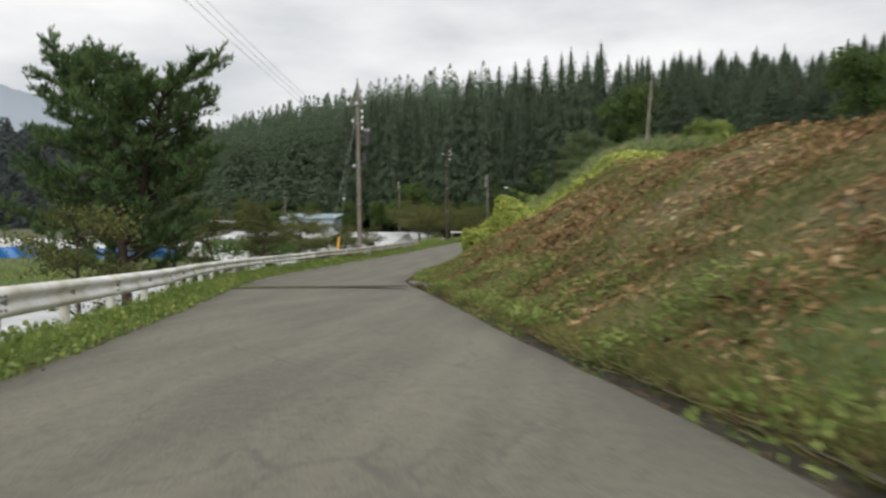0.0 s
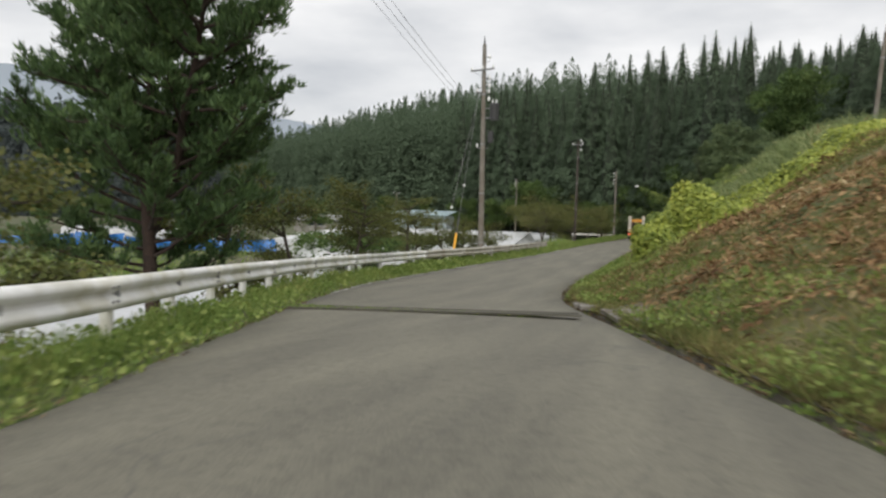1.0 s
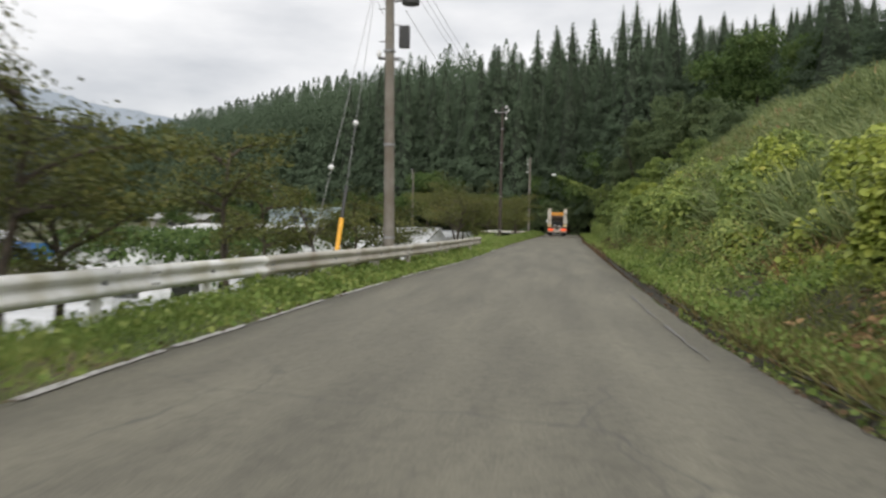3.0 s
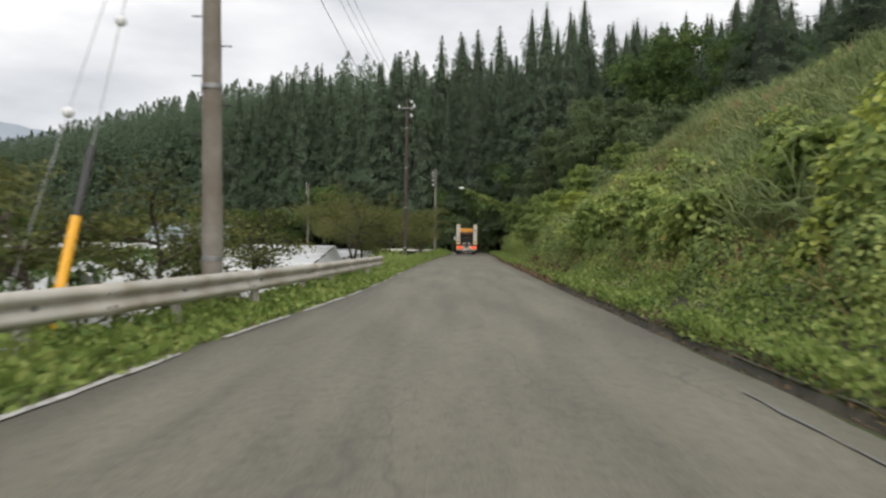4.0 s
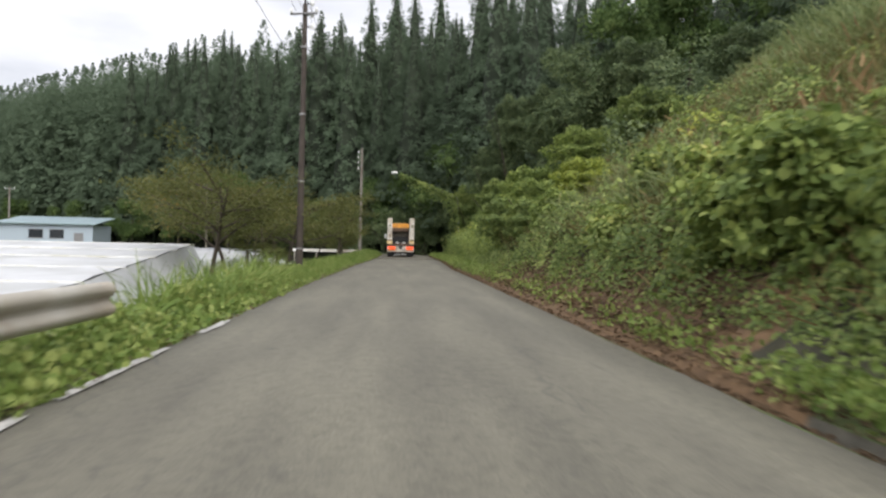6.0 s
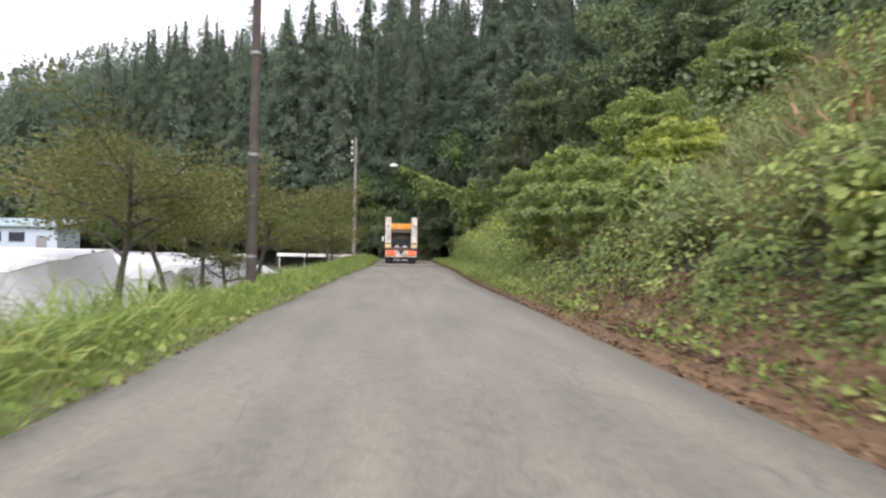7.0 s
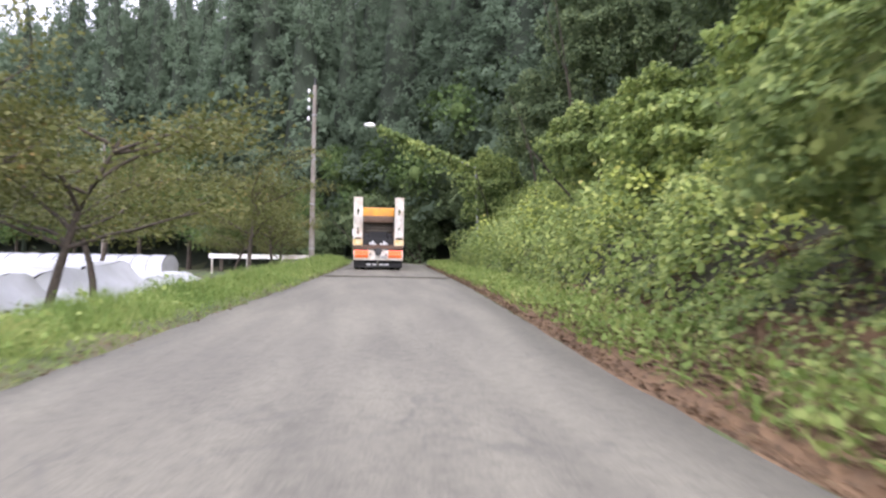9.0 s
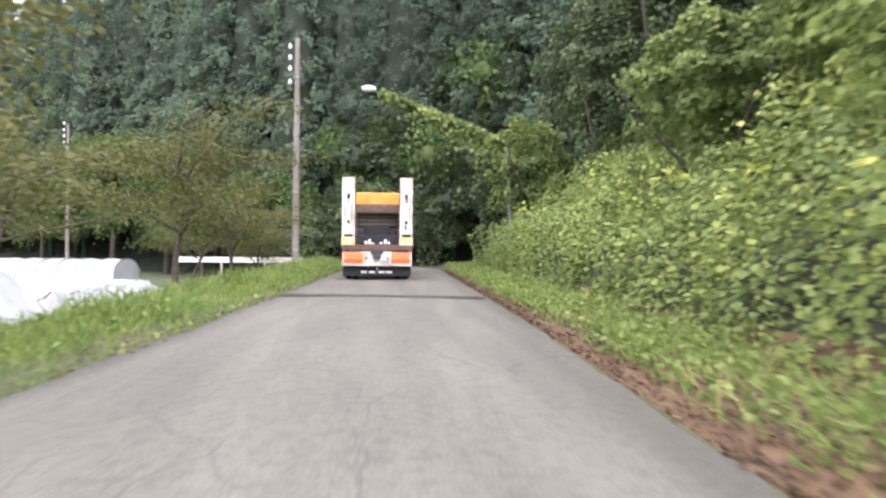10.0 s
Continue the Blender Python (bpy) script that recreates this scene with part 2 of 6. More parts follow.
KUDZU_LEAF = leafy("kudzu_leaves", [(0.0, (0.057, 0.093, 0.026)), (0.4, (0.13, 0.186, 0.050)), (0.75, (0.22, 0.28, 0.077)), (0.92, (0.34, 0.375, 0.11)), (1.0, (0.42, 0.30, 0.11))], 0.6, 0.4, 0.35, 0.35, gain=1.5, shine=0.15)
KUDZU_YELLOW = leafy("yellowing_kudzu_leaves", [(0.0, (0.075, 0.11, 0.022)), (0.4, (0.18, 0.23, 0.045)), (0.8, (0.31, 0.36, 0.08)), (1.0, (0.38, 0.32, 0.09))], 0.5, 0.4, 0.35, 0.6, gain=1.65)
VINE_LEAF = leafy("dark_vine_leaves", [(0.0, (0.042, 0.068, 0.023)), (0.5, (0.098, 0.138, 0.043)), (0.92, (0.205, 0.245, 0.076)), (1.0, (0.36, 0.26, 0.11))], 0.6, 0.4, 0.4, 0.5, gain=2.1, shine=0.12)
# the vine leaves again as a darker copy, shade put into the colour
SHADED_VINE_LEAF = leafy("shaded_vine_leaves", [(0.0, (0.034, 0.053, 0.026)), (0.5, (0.070, 0.102, 0.045)), (1.0, (0.135, 0.175, 0.075))], 0.6, 0.35, 0.4, 0.5, gain=1.75, shine=0.12)
GRASS = leafy("long_grass", [(0.0, (0.055, 0.095, 0.022)), (0.5, (0.11, 0.17, 0.04)), (0.85, (0.19, 0.23, 0.07)), (1.0, (0.32, 0.25, 0.11))], 0.6, 0.35, 0.4, 0.4, gain=1.65, shine=0.15)
PAMPAS = leafy("arching_grass", [(0.0, (0.075, 0.11, 0.04)), (0.5, (0.14, 0.19, 0.07)), (0.85, (0.23, 0.27, 0.11)), (1.0, (0.33, 0.27, 0.13))], 0.55, 0.35, 0.4, 0.4, gain=1.35, shine=0.2)
WEED = leafy("verge_weeds", [(0.0, (0.05, 0.09, 0.02)), (0.5, (0.115, 0.17, 0.04)), (1.0, (0.23, 0.27, 0.085))], 0.55, 0.35, 0.4, 0.7, gain=1.65, shine=0.15)
STRAW = leafy("cut_dry_stalks", [(0.0, (0.035, 0.02, 0.012)), (0.3, (0.16, 0.098, 0.048)), (0.7, (0.38, 0.265, 0.125)), (1.0, (0.66, 0.52, 0.30))], 0.8, 0.1, 0.4, 0.5, shine=0.1)
LITTER = leafy("reddish_leaf_litter", [(0.0, (0.03, 0.022, 0.014)), (0.4, (0.082, 0.06, 0.034)), (0.8, (0.17, 0.125, 0.068)), (1.0, (0.30, 0.25, 0.13))], 0.85, 0.1, 0.4, 0.6, shine=0.1)
DRY_GRASS = leafy("olive_dry_grass", [(0.0, (0.08, 0.09, 0.03)), (0.5, (0.165, 0.165, 0.055)), (0.85, (0.27, 0.22, 0.09)), (1.0, (0.36, 0.25, 0.12))], 0.7, 0.35, 0.4, 0.5)
REGROWTH = leafy("mown_regrowth", [(0.0, (0.06, 0.085, 0.022)), (0.5, (0.13, 0.16, 0.045)), (0.85, (0.22, 0.22, 0.075)), (1.0, (0.34, 0.26, 0.12))], 0.7, 0.35, 0.4, 0.5, gain=1.15)
PLUME = leafy("reddish_grass_plumes", [(0.0, (0.22, 0.15, 0.07)), (1.0, (0.42, 0.30, 0.15))], 0.8, 0.2)
FILM_WHITE = surface("white_film", [(0.3, (0.52, 0.53, 0.54)), (0.7, (0.62, 0.63, 0.64))], 1.2, 6, 0.35, 0, 0.15, 4, (0.43, 0.44, 0.43), 0.5)
FILM_DULL = surface("dull_film", [(0.3, (0.34, 0.35, 0.37)), (0.7, (0.44, 0.45, 0.47))], 1.5, 6, 0.4, 0, 0.15, 4, (0.30, 0.31, 0.31), 0.6)
NET_WHITE = surface("white_netting", [(0.3, (0.50, 0.51, 0.51)), (0.7, (0.74, 0.75, 0.75))], 2.0, 8, 0.7, 0, 0.4, 6, (0.34, 0.36, 0.33), 0.9)
BLUE_TARP = surface("blue_tarpaulin", [(0.3, (0.015, 0.11, 0.36)), (0.7, (0.03, 0.19, 0.52))], 0.8, 6, 0.4, 0, 0.3, 5)
SHED_WALL = plain("pale_blue_sheet_metal", (0.42, 0.50, 0.56), 0.5)
SHED_ROOF = plain("blue_grey_roof_sheet", (0.34, 0.44, 0.47), 0.45, 0.2)
GLASS_DARK = plain("dark_window", (0.03, 0.035, 0.04), 0.15)
# leaf colour lightened and greyed to stand in for haze over the valley
RIDGE_LEAF = leafy("haze_tinted_ridge_foliage", [(0.0, (0.10, 0.128, 0.118)), (1.0, (0.125, 0.155, 0.14))], 0.9, 0.5, 0.4, 0.05, shine=0.0)
# distance haze is painted into this pale blue-grey
FAR_HILL = surface("haze_tinted_hills", [(0.3, (0.26, 0.30, 0.34)), (0.7, (0.29, 0.33, 0.37))], 0.004, 5, 1.0, 0, 0)
# ridge ground lightened the same way, haze in the colour
MID_HILL = surface("haze_tinted_far_ridge", [(0.3, (0.10, 0.128, 0.122)), (0.7, (0.135, 0.165, 0.155))], 0.06, 8, 1.0, 0, 0)
TRUCK_GREY = plain("grey_truck_steel", (0.33, 0.33, 0.31), 0.5, 0.3)
RAMP_WHITE = surface("scuffed_ramp_paint", [(0.3, (0.55, 0.52, 0.45)), (0.7, (0.78, 0.75, 0.68))], 5.0, 8, 0.6, 0, 0.1, 30, (0.42, 0.34, 0.24), 2.0)
RAMP_YELLOW = surface("yellow_ramp_foot", [(0.35, (0.62, 0.38, 0.07)), (0.65, (0.66, 0.58, 0.40))], 7.0, 6, 0.6)
ORANGE = surface("orange_machine_paint", [(0.3, (0.62, 0.25, 0.02)), (0.7, (0.80, 0.36, 0.03))], 4.0, 6, 0.45, 0, 0.05, 30, (0.35, 0.16, 0.05), 1.5)
RUST = surface("rusty_brown_steel", [(0.3, (0.07, 0.045, 0.03)), (0.7, (0.16, 0.10, 0.065))], 5.0, 8, 0.8, 0.1, 0.2, 30)
DARK_BROWN_STEEL = surface("dark_machine_steel", [(0.3, (0.02, 0.016, 0.012)), (0.7, (0.075, 0.055, 0.04))], 4.0, 8, 0.85, 0.1, 0.3, 20)
CAB_GREEN = plain("green_cab_paint", (0.03, 0.20, 0.15), 0.35)
CAB_WHITE = plain("white_cab_panel", (0.66, 0.67, 0.66), 0.4)
BOX_ORANGE = plain("orange_box", (0.62, 0.14, 0.03), 0.5)
LAMP_HEAD = plain("pale_lamp_housing", (0.72, 0.73, 0.70), 0.35)


def glowing(name, colour, power):
    m, n, l, b = material(name, 0.3)
    b.inputs["Base Color"].default_value = (*colour, 1)
    b.inputs["Emission Color"].default_value = (*colour, 1)
    b.inputs["Emission Strength"].default_value = power
    return m


BRAKE = glowing("lit_brake_lamp", (0.90, 0.09, 0.025), 0.9)
AMBER = plain("orange_lamp_glass", (0.58, 0.13, 0.02), 0.3)

# ---- geometry helpers ----
rng = np.random.default_rng(7)


def mesh_of(name, verts, faces, mat, smooth=False):
    me = bpy.data.meshes.new(name)
    me.from_pydata([tuple(v) for v in verts], [], [tuple(f) for f in faces])
    for m in (mat if isinstance(mat, (list, tuple)) else [mat]):
        me.materials.append(m)
    if smooth:
        me.shade_smooth()
    return me


def mesh_fast(name, verts, faces, mat):
    """A mesh out of arrays: verts (n, 3), faces (m, k), all with k corners."""
    me = bpy.data.meshes.new(name)
    m, k = faces.shape
    me.vertices.add(len(verts))
    me.vertices.foreach_set("co", np.ascontiguousarray(verts, dtype=np.float32).ravel())
    me.loops.add(m * k)
    me.loops.foreach_set("vertex_index", np.ascontiguousarray(faces, dtype=np.int32).ravel())
    me.polygons.add(m)
    me.polygons.foreach_set("loop_start", np.arange(0, m * k, k, dtype=np.int32))
    me.update(calc_edges=True)
    me.materials.append(mat)
    return me


def part(name, bm, mat, parent=None, label=""):
    me = bpy.data.meshes.new(name)
    bm.to_mesh(me)
    bm.free()
    me.materials.append(mat)
    ob = new(name, me)
    ob.parent = parent
    return tagged(ob, label)


def part_mesh(name, me, parent=None, label="", at=None):
    ob = new(name, me)
    ob.parent = parent
    if at is not None:
        ob.matrix_basis = at
    return tagged(ob, label)


def empty(name, m, label, category, group="", kind=""):
    ob = new(name)
    ob.empty_display_size = 0.2
    ob.matrix_basis = m
    return tagged(ob, label, category, group, kind)


def box(bm, x0, x1, y0, y1, z0, z1, bevel=0.0):
    g = bmesh.ops.create_cube(bm, size=1.0, matrix=Matrix.Translation(((x0 + x1) / 2, (y0 + y1) / 2, (z0 + z1) / 2)) @ Matrix.Diagonal((x1 - x0, y1 - y0, z1 - z0, 1)))
    if bevel:
        edges = list({e for v in g["verts"] for e in v.link_edges})
        bmesh.ops.bevel(bm, geom=edges, offset=bevel, segments=2, affect="EDGES", profile=0.6)
    return bm


def boxes(*specs, bevel=0.0):
    bm = bmesh.new()
    for s in specs:
        box(bm, *s, bevel=bevel)
    return bm


def cyl(bm, r0, r1, a, b, seg=14):
    """A tapered rod from a to b."""
    a, b = Vector(a), Vector(b)
    d = b - a
    m = Matrix.Translation((a + b) / 2) @ d.to_track_quat("Z", "Y").to_matrix().to_4x4()
    bmesh.ops.create_cone(bm, cap_ends=True, segments=seg, radius1=r0, radius2=r1, depth=d.length, matrix=m)
    return bm


def rod(r0, r1, a, b, seg=14):
    return cyl(bmesh.new(), r0, r1, a, b, seg)


def tube(points, radii, seg=6):
    """Arrays of a tapering tube along points."""
    p = np.asarray(points, float)
    r = np.asarray(radii, float)
    t = np.gradient(p, axis=0)
    t /= np.linalg.norm(t, axis=1, keepdims=True) + 1e-9
    ref = np.where(np.abs(t[:, 2:3]) > 0.9, np.array([[1.0, 0, 0]]), np.array([[0, 0, 1.0]]))
    u = np.cross(t, ref)
    u /= np.linalg.norm(u, axis=1, keepdims=True) + 1e-9
    w = np.cross(t, u)
    a = np.linspace(0, 2 * np.pi, seg, endpoint=False)
    ring = p[:, None] + r[:, None, None] * (np.cos(a)[None, :, None] * u[:, None] + np.sin(a)[None, :, None] * w[:, None])
    v = ring.reshape(-1, 3)
    i, j = np.meshgrid(np.arange(len(p) - 1), np.arange(seg), indexing="ij")
    k = (j + 1) % seg
    f = np.stack([i * seg + j, i * seg + k, (i + 1) * seg + k, (i + 1) * seg + j], -1).reshape(-1, 4)
    return v, f


def gather(pieces):
    vs, fs, n = [], [], 0
    for v, f in pieces:
        vs.append(v)
        fs.append(f + n)
        n += len(v)
    return np.concatenate(vs), np.concatenate(fs)


def unit(a):
    return a / (np.linalg.norm(a, axis=-1, keepdims=True) + 1e-9)


# leaf outlines: across, along, out of the leaf
DIAMOND = (np.array([(0, 0, 0), (-0.36, 0.45, 0.06), (0, 1, -0.05), (0.36, 0.45, 0.06)]), np.array([(0, 3, 2, 1)]))
ROUND = (np.array([(0, 0, 0), (-0.46, 0.25, 0.07), (-0.38, 0.72, 0.04), (0, 1, -0.10), (0.38, 0.72, 0.04), (0.46, 0.25, 0.07)]),
         np.array([(0, 3, 2, 1), (0, 5, 4, 3)]))
BLADE = (np.array([(-0.5, 0, 0), (0.5, 0, 0), (0.34, 0.55, 0.05), (-0.34, 0.55, 0.05), (0.10, 1, 0.32), (-0.10, 1, 0.32)]),
         np.array([(0, 1, 2, 3), (3, 2, 4, 5)]))

ARCH = (np.array([(-0.5, 0, 0), (0.5, 0, 0), (0.46, 0.5, 0.06), (-0.46, 0.5, 0.06), (0.3, 0.84, 0.28), (-0.3, 0.84, 0.28), (0.06, 0.94, 0.66), (-0.06, 0.94, 0.66)]),
        np.array([(0, 1, 2, 3), (3, 2, 4, 5), (5, 4, 6, 7)]))


def leaves(at, along, out, size, width=1.0, shape=DIAMOND):
    """Arrays of leaves at places, each pointing along and facing out."""
    t, f = shape
    along = unit(along)
    side = unit(np.cross(along, out))
    face = np.cross(side, along)
    s = np.asarray(size, float).reshape(-1, 1, 1)
    wd = np.asarray(width, float) * np.ones(len(at))
    v = at[:, None] + s * (t[None, :, 0:1] * wd[:, None, None] * side[:, None] + t[None, :, 1:2] * along[:, None] + t[None, :, 2:3] * face[:, None])
    n = len(t)
    ff = (np.arange(len(at))[:, None, None] * n + f[None]).reshape(-1, f.shape[1])
    return v.reshape(-1, 3), ff


def ball(c, radius):
    """Arrays of a solid ball added inside a leaf clump to brighten its gaps."""
    t = np.linspace(-1.45, 1.45, 7)
    v, f = tube(np.stack([0 * t, 0 * t, np.sin(t)], -1), np.cos(t), 10)
    return v * np.array(radius) + np.array(c), f


def scatter_dirs(n, up=0.0, spread=1.0):
    return unit(rng.normal(size=(n, 3)) * spread + np.array([0, 0, up]))


def rolling(x, y, size, seed=0.0):
    """Smooth bumps between -1 and 1."""
    return (np.sin(x / size * 2.1 + 1.3 * np.sin(y / size * 1.7 + seed) + seed) + np.sin(y / size * 2.6 + 1.1 * np.sin(x / size * 1.3 - seed) + 2 * seed)) * 0.5


# ---- the plan ----
GRID_Y = np.arange(-420.0, 1000.0, 0.25)


def line_of(pairs, soft=3.0):
    ys, xs = zip(*pairs)
    v = np.interp(GRID_Y, ys, xs)
    k = int(soft / 0.25) * 2 + 1
    pad = np.pad(v, k // 2, mode="edge")
    return np.convolve(pad, np.ones(k) / k, "valid")


LEFT = line_of([(-420, 125), (-50, 14.2), (-36, 10.0), (-29, 7.9), (-22, 5.8), (-17, 4.2), (-12.5, 2.8), (-9, 1.8), (-5, 1.0), (0, 0.5), (6, 0.35),
                (12, 0.5), (20, 0.98), (26, 1.13), (35, 1.15), (45, 1.3), (55, 1.55), (65, 1.85), (75, 2.25), (95, 2.7), (120, 3.0), (1000, 3.0)], 1.5)
RIGHT = line_of([(-420, 133), (-60, 23.2), (-45, 18.4), (-31, 14.05), (-28, 13.2), (-25, 12.3), (-20, 10.9), (-16, 9.75), (-12.2, 8.65), (-9.7, 7.85),
                 (-7, 7.1), (-4.5, 6.72), (-1, 6.48), (5, 6.42), (15, 6.4), (25, 6.43), (35, 6.5), (50, 6.6), (60, 6.62), (68, 6.9), (75, 7.1),
                 (95, 7.3), (120, 7.6), (1000, 7.6)], 1.5)
ROAD_Z = line_of([(-420, 2.8), (-60, 2.55), (-35, 1.37), (-30, 1.18), (-25.6, 0.98), (-21, 0.79), (-16.4, 0.6), (-11.8, 0.41), (-6, 0.21), (0.5, 0.06), (5, 0), (1000, 0)], 3)


def lx(y):
    return np.interp(y, GRID_Y, LEFT)


def rx(y):
    return np.interp(y, GRID_Y, RIGHT)


def rz(y):
    return np.interp(y, GRID_Y, ROAD_Z)


FIELD_Z = -1.35


def wood_edge(x, y):
    """Metres behind the foot of the wooded hill."""
    return (x - 10) * 0.665 + (y - 108) * 0.746


def smooth(a, b, v):
    t = np.clip((v - a) / (b - a), 0, 1)
    return t * t * (3 - 2 * t)


def height(x, y):
    x, y = np.broadcast_arrays(np.asarray(x, float), np.asarray(y, float))
    z0 = rz(y)
    left = lx(y) - x
    o = x - rx(y)
    wide = np.interp(y, [-60, -20, -14, -8, 3, 7, 12, 18, 30, 45, 60, 110], [0.8, 0.8, 1.1, 1.3, 1.35, 1.15, 0.75, 0.6, 0.65, 0.9, 1.2, 1.5])
    low = z0 + (FIELD_Z - z0) * smooth(wide, wide + np.interp(y, [-32, -20, 42, 60], [2.6, 1.6, 1.6, 2.8]), left) + 0.05 * smooth(0.15, 0.5, left)
    low = low + 0.07 * rolling(x, y, 3.0, 1.0) * smooth(0.8, 4, left)
    grade = np.interp(y, [-60, -20, -2, 12, 40, 120], [0.60, 0.56, 0.56, 0.68, 0.76, 0.80])
    crest = np.interp(y, [-100, -35, -18, 0, 12, 25, 40, 60, 100], [6.5, 4.7, 4.4, 5.2, 6.3, 7.8, 9.2, 10.6, 13.0])
    up = grade * np.clip(o - np.interp(y, [48, 64, 100], [0.95, 1.75, 1.75]), 0, None)
    rel = crest - z0
    over = np.clip(up - rel * 0.8, 0, None)
    bank = np.where(up < rel * 0.8, up, rel * 0.8 + rel * 0.2 * (1 - np.exp(-over / (rel * 0.2)))) + 0.10 * np.clip(o - 20, 0, 60)
    bank = bank + (0.16 * rolling(x, y, 1.7, 2.0) + 0.3 * rolling(x, y, 6.0, 0.5)) * smooth(1.2, 4, o)
    ditch = -0.22 * np.interp(y, [12, 34], [1, 0.15]) * ((o > 0.035) & (o < 0.27)) + 0.07 * smooth(0.27, 0.45, o)
    right = z0 + ditch + bank
    z = np.where(left > 0, low, np.where(o > 0, right, z0 - 0.06))
    s = wood_edge(x, y)
    hill = np.where(s > 0, 0.5 * s - 0.5 * np.clip(s - 85, 0, None) * 0.8, 0)
    hill = 60 * (1 - np.exp(-hill / 60))
    base = np.where(left > 0, FIELD_Z, 0)
    return np.where(s > 0, np.maximum(z, base + hill), z)


def slope_normal(x, y):
    e = 0.15
    return unit(np.stack([-(height(x + e, y) - height(x - e, y)) / (2 * e), -(height(x, y + e) - height(x, y - e)) / (2 * e), np.ones_like(x)], -1))


# ---- ground, road, ditch ----
def ground_sheet():
    lo = [900, 600, 420, 300, 220, 170, 135, 110, 92, 78, 66, 56, 48, 41, 35, 30, 26, 22.5, 19.5, 17, 15, 13, 11.5, 10, 9, 8, 7.2, 6.4, 5.6, 4.9, 4.2, 3.6, 3, 2.5, 2.1, 1.7, 1.3, 1.0, 0.7, 0.5, 0.3, 0.12]
    hi = [0.02, 0.05, 0.26, 0.29, 0.5, 0.85, 1.1, 1.4, 1.75, 2.1, 2.5, 2.9, 3.4, 3.9, 4.5, 5.1, 5.8, 6.6, 7.4, 8.3, 9.3, 10.4, 11.6, 13, 14.5, 16, 18, 20, 23, 26, 30, 35, 41, 48, 57, 68, 82, 100, 125, 160, 210, 300, 430, 600, 900]
    ys = np.concatenate([[-400, -300, -230, -180, -140, -110, -90, -76, -66], np.arange(-58, 112, 0.6), np.arange(112, 160, 2.5), np.arange(160, 260, 6), [280, 310, 350, 400, 470, 560, 680, 820, 980]])
    rows = []
    for y in ys:
        a, b = lx(y), rx(y)
        xs = np.concatenate([a - np.array(lo), [a + 0.02, a + 0.5 * (b - a), b - 0.02], b + np.array(hi)])
        rows.append(np.stack([xs, np.full_like(xs, y), height(xs, np.full_like(xs, y))], -1))
    g = np.array(rows)
    n, m = g.shape[:2]
    i, j = np.meshgrid(np.arange(n - 1), np.arange(m - 1), indexing="ij")
    f = np.stack([i * m + j, i * m + j + 1, (i + 1) * m + j + 1, (i + 1) * m + j], -1).reshape(-1, 4)
    me = mesh_fast("ground", g.reshape(-1, 3), f, TURF)
    for extra in (SOIL, FOREST_FLOOR, MOWN, EARTH, DARK_CONCRETE, SHADED_SOIL):
        me.materials.append(extra)
    c = g.reshape(-1, 3)[f].mean(1)
    left, o, s = lx(c[:, 1]) - c[:, 0], c[:, 0] - rx(c[:, 1]), wood_edge(c[:, 0], c[:, 1])
    idx = np.zeros(len(f), np.int32)
    idx[(left > 7) & (s < -2)] = 1
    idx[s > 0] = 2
    idx[(o > 1.0) & (c[:, 1] < 4) & (o < 60)] = 3
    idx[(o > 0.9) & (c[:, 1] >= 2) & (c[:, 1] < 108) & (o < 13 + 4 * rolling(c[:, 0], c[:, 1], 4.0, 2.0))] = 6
    idx[(o > 0.5) & (o < 2.2) & (c[:, 1] > 30) & (c[:, 1] < 80)] = 4
    idx[(o > 0.0) & (o < 0.30)] = 5
    idx[(o > 0.0) & (o < 0.6) & (c[:, 1] > 28) & (c[:, 1] < 100)] = 4
    me.polygons.foreach_set("material_index", idx)
    me.shade_smooth()
    return tagged(part_mesh("ground", me), "rough grassy verge, mown bank, fields and wooded hillside", "ground", kind="structure")


ground_sheet()


def road_sheet():
    # a slab that follows the bends, and swings away beyond the last straight
    ys = np.arange(-80, 100.01, 0.8)
    a = np.stack([lx(ys), ys, rz(ys)], -1)
    b = np.stack([rx(ys), ys, rz(ys)], -1)
    turn = np.radians(np.linspace(8, 80, 10))
    inner, outer, c = 5.5, 10.2, np.array([-2.85, 100.0, 0])
    a = np.concatenate([a, c + np.stack([inner * np.cos(turn), inner * np.sin(turn), 0 * turn], -1)])
    b = np.concatenate([b, c + np.stack([outer * np.cos(turn), outer * np.sin(turn), 0 * turn], -1)])
    n, k = len(a), 9
    w = np.linspace(0, 1, k)
    top = a[:, None] * (1 - w)[None, :, None] + b[:, None] * w[None, :, None]
    wob = rng.normal(0, 0.035, (n, 2))
    top[:, 0, 0] += wob[:, 0]
    top[:, -1, 0] += np.clip(wob[:, 1], -0.03, 0.02)
    top[:, :, 2] += 0.03 * (1 - (2 * w - 1) ** 2)[None]
    v = np.concatenate([top.reshape(-1, 3), (top[:, 0] - (0, 0, 0.16)), (top[:, -1] - (0, 0, 0.34))])
    i, j = np.meshgrid(np.arange(n - 1), np.arange(k - 1), indexing="ij")
    f = np.stack([i * k + j, i * k + j + 1, (i + 1) * k + j + 1, (i + 1) * k + j], -1).reshape(-1, 4)
    q = np.arange(n - 1)
    side_a = np.stack([n * k + q, q * k, (q + 1) * k, n * k + q + 1], -1)
    side_b = np.stack([q * k + k - 1, n * k + n + q, n * k + n + q + 1, (q + 1) * k + k - 1], -1)
    me = mesh_fast("road", v, np.concatenate([f, side_a, side_b]), ASPHALT)
    tagged(part_mesh("road", me), "narrow grey asphalt road with worn cracked surface", "road", kind="structure")


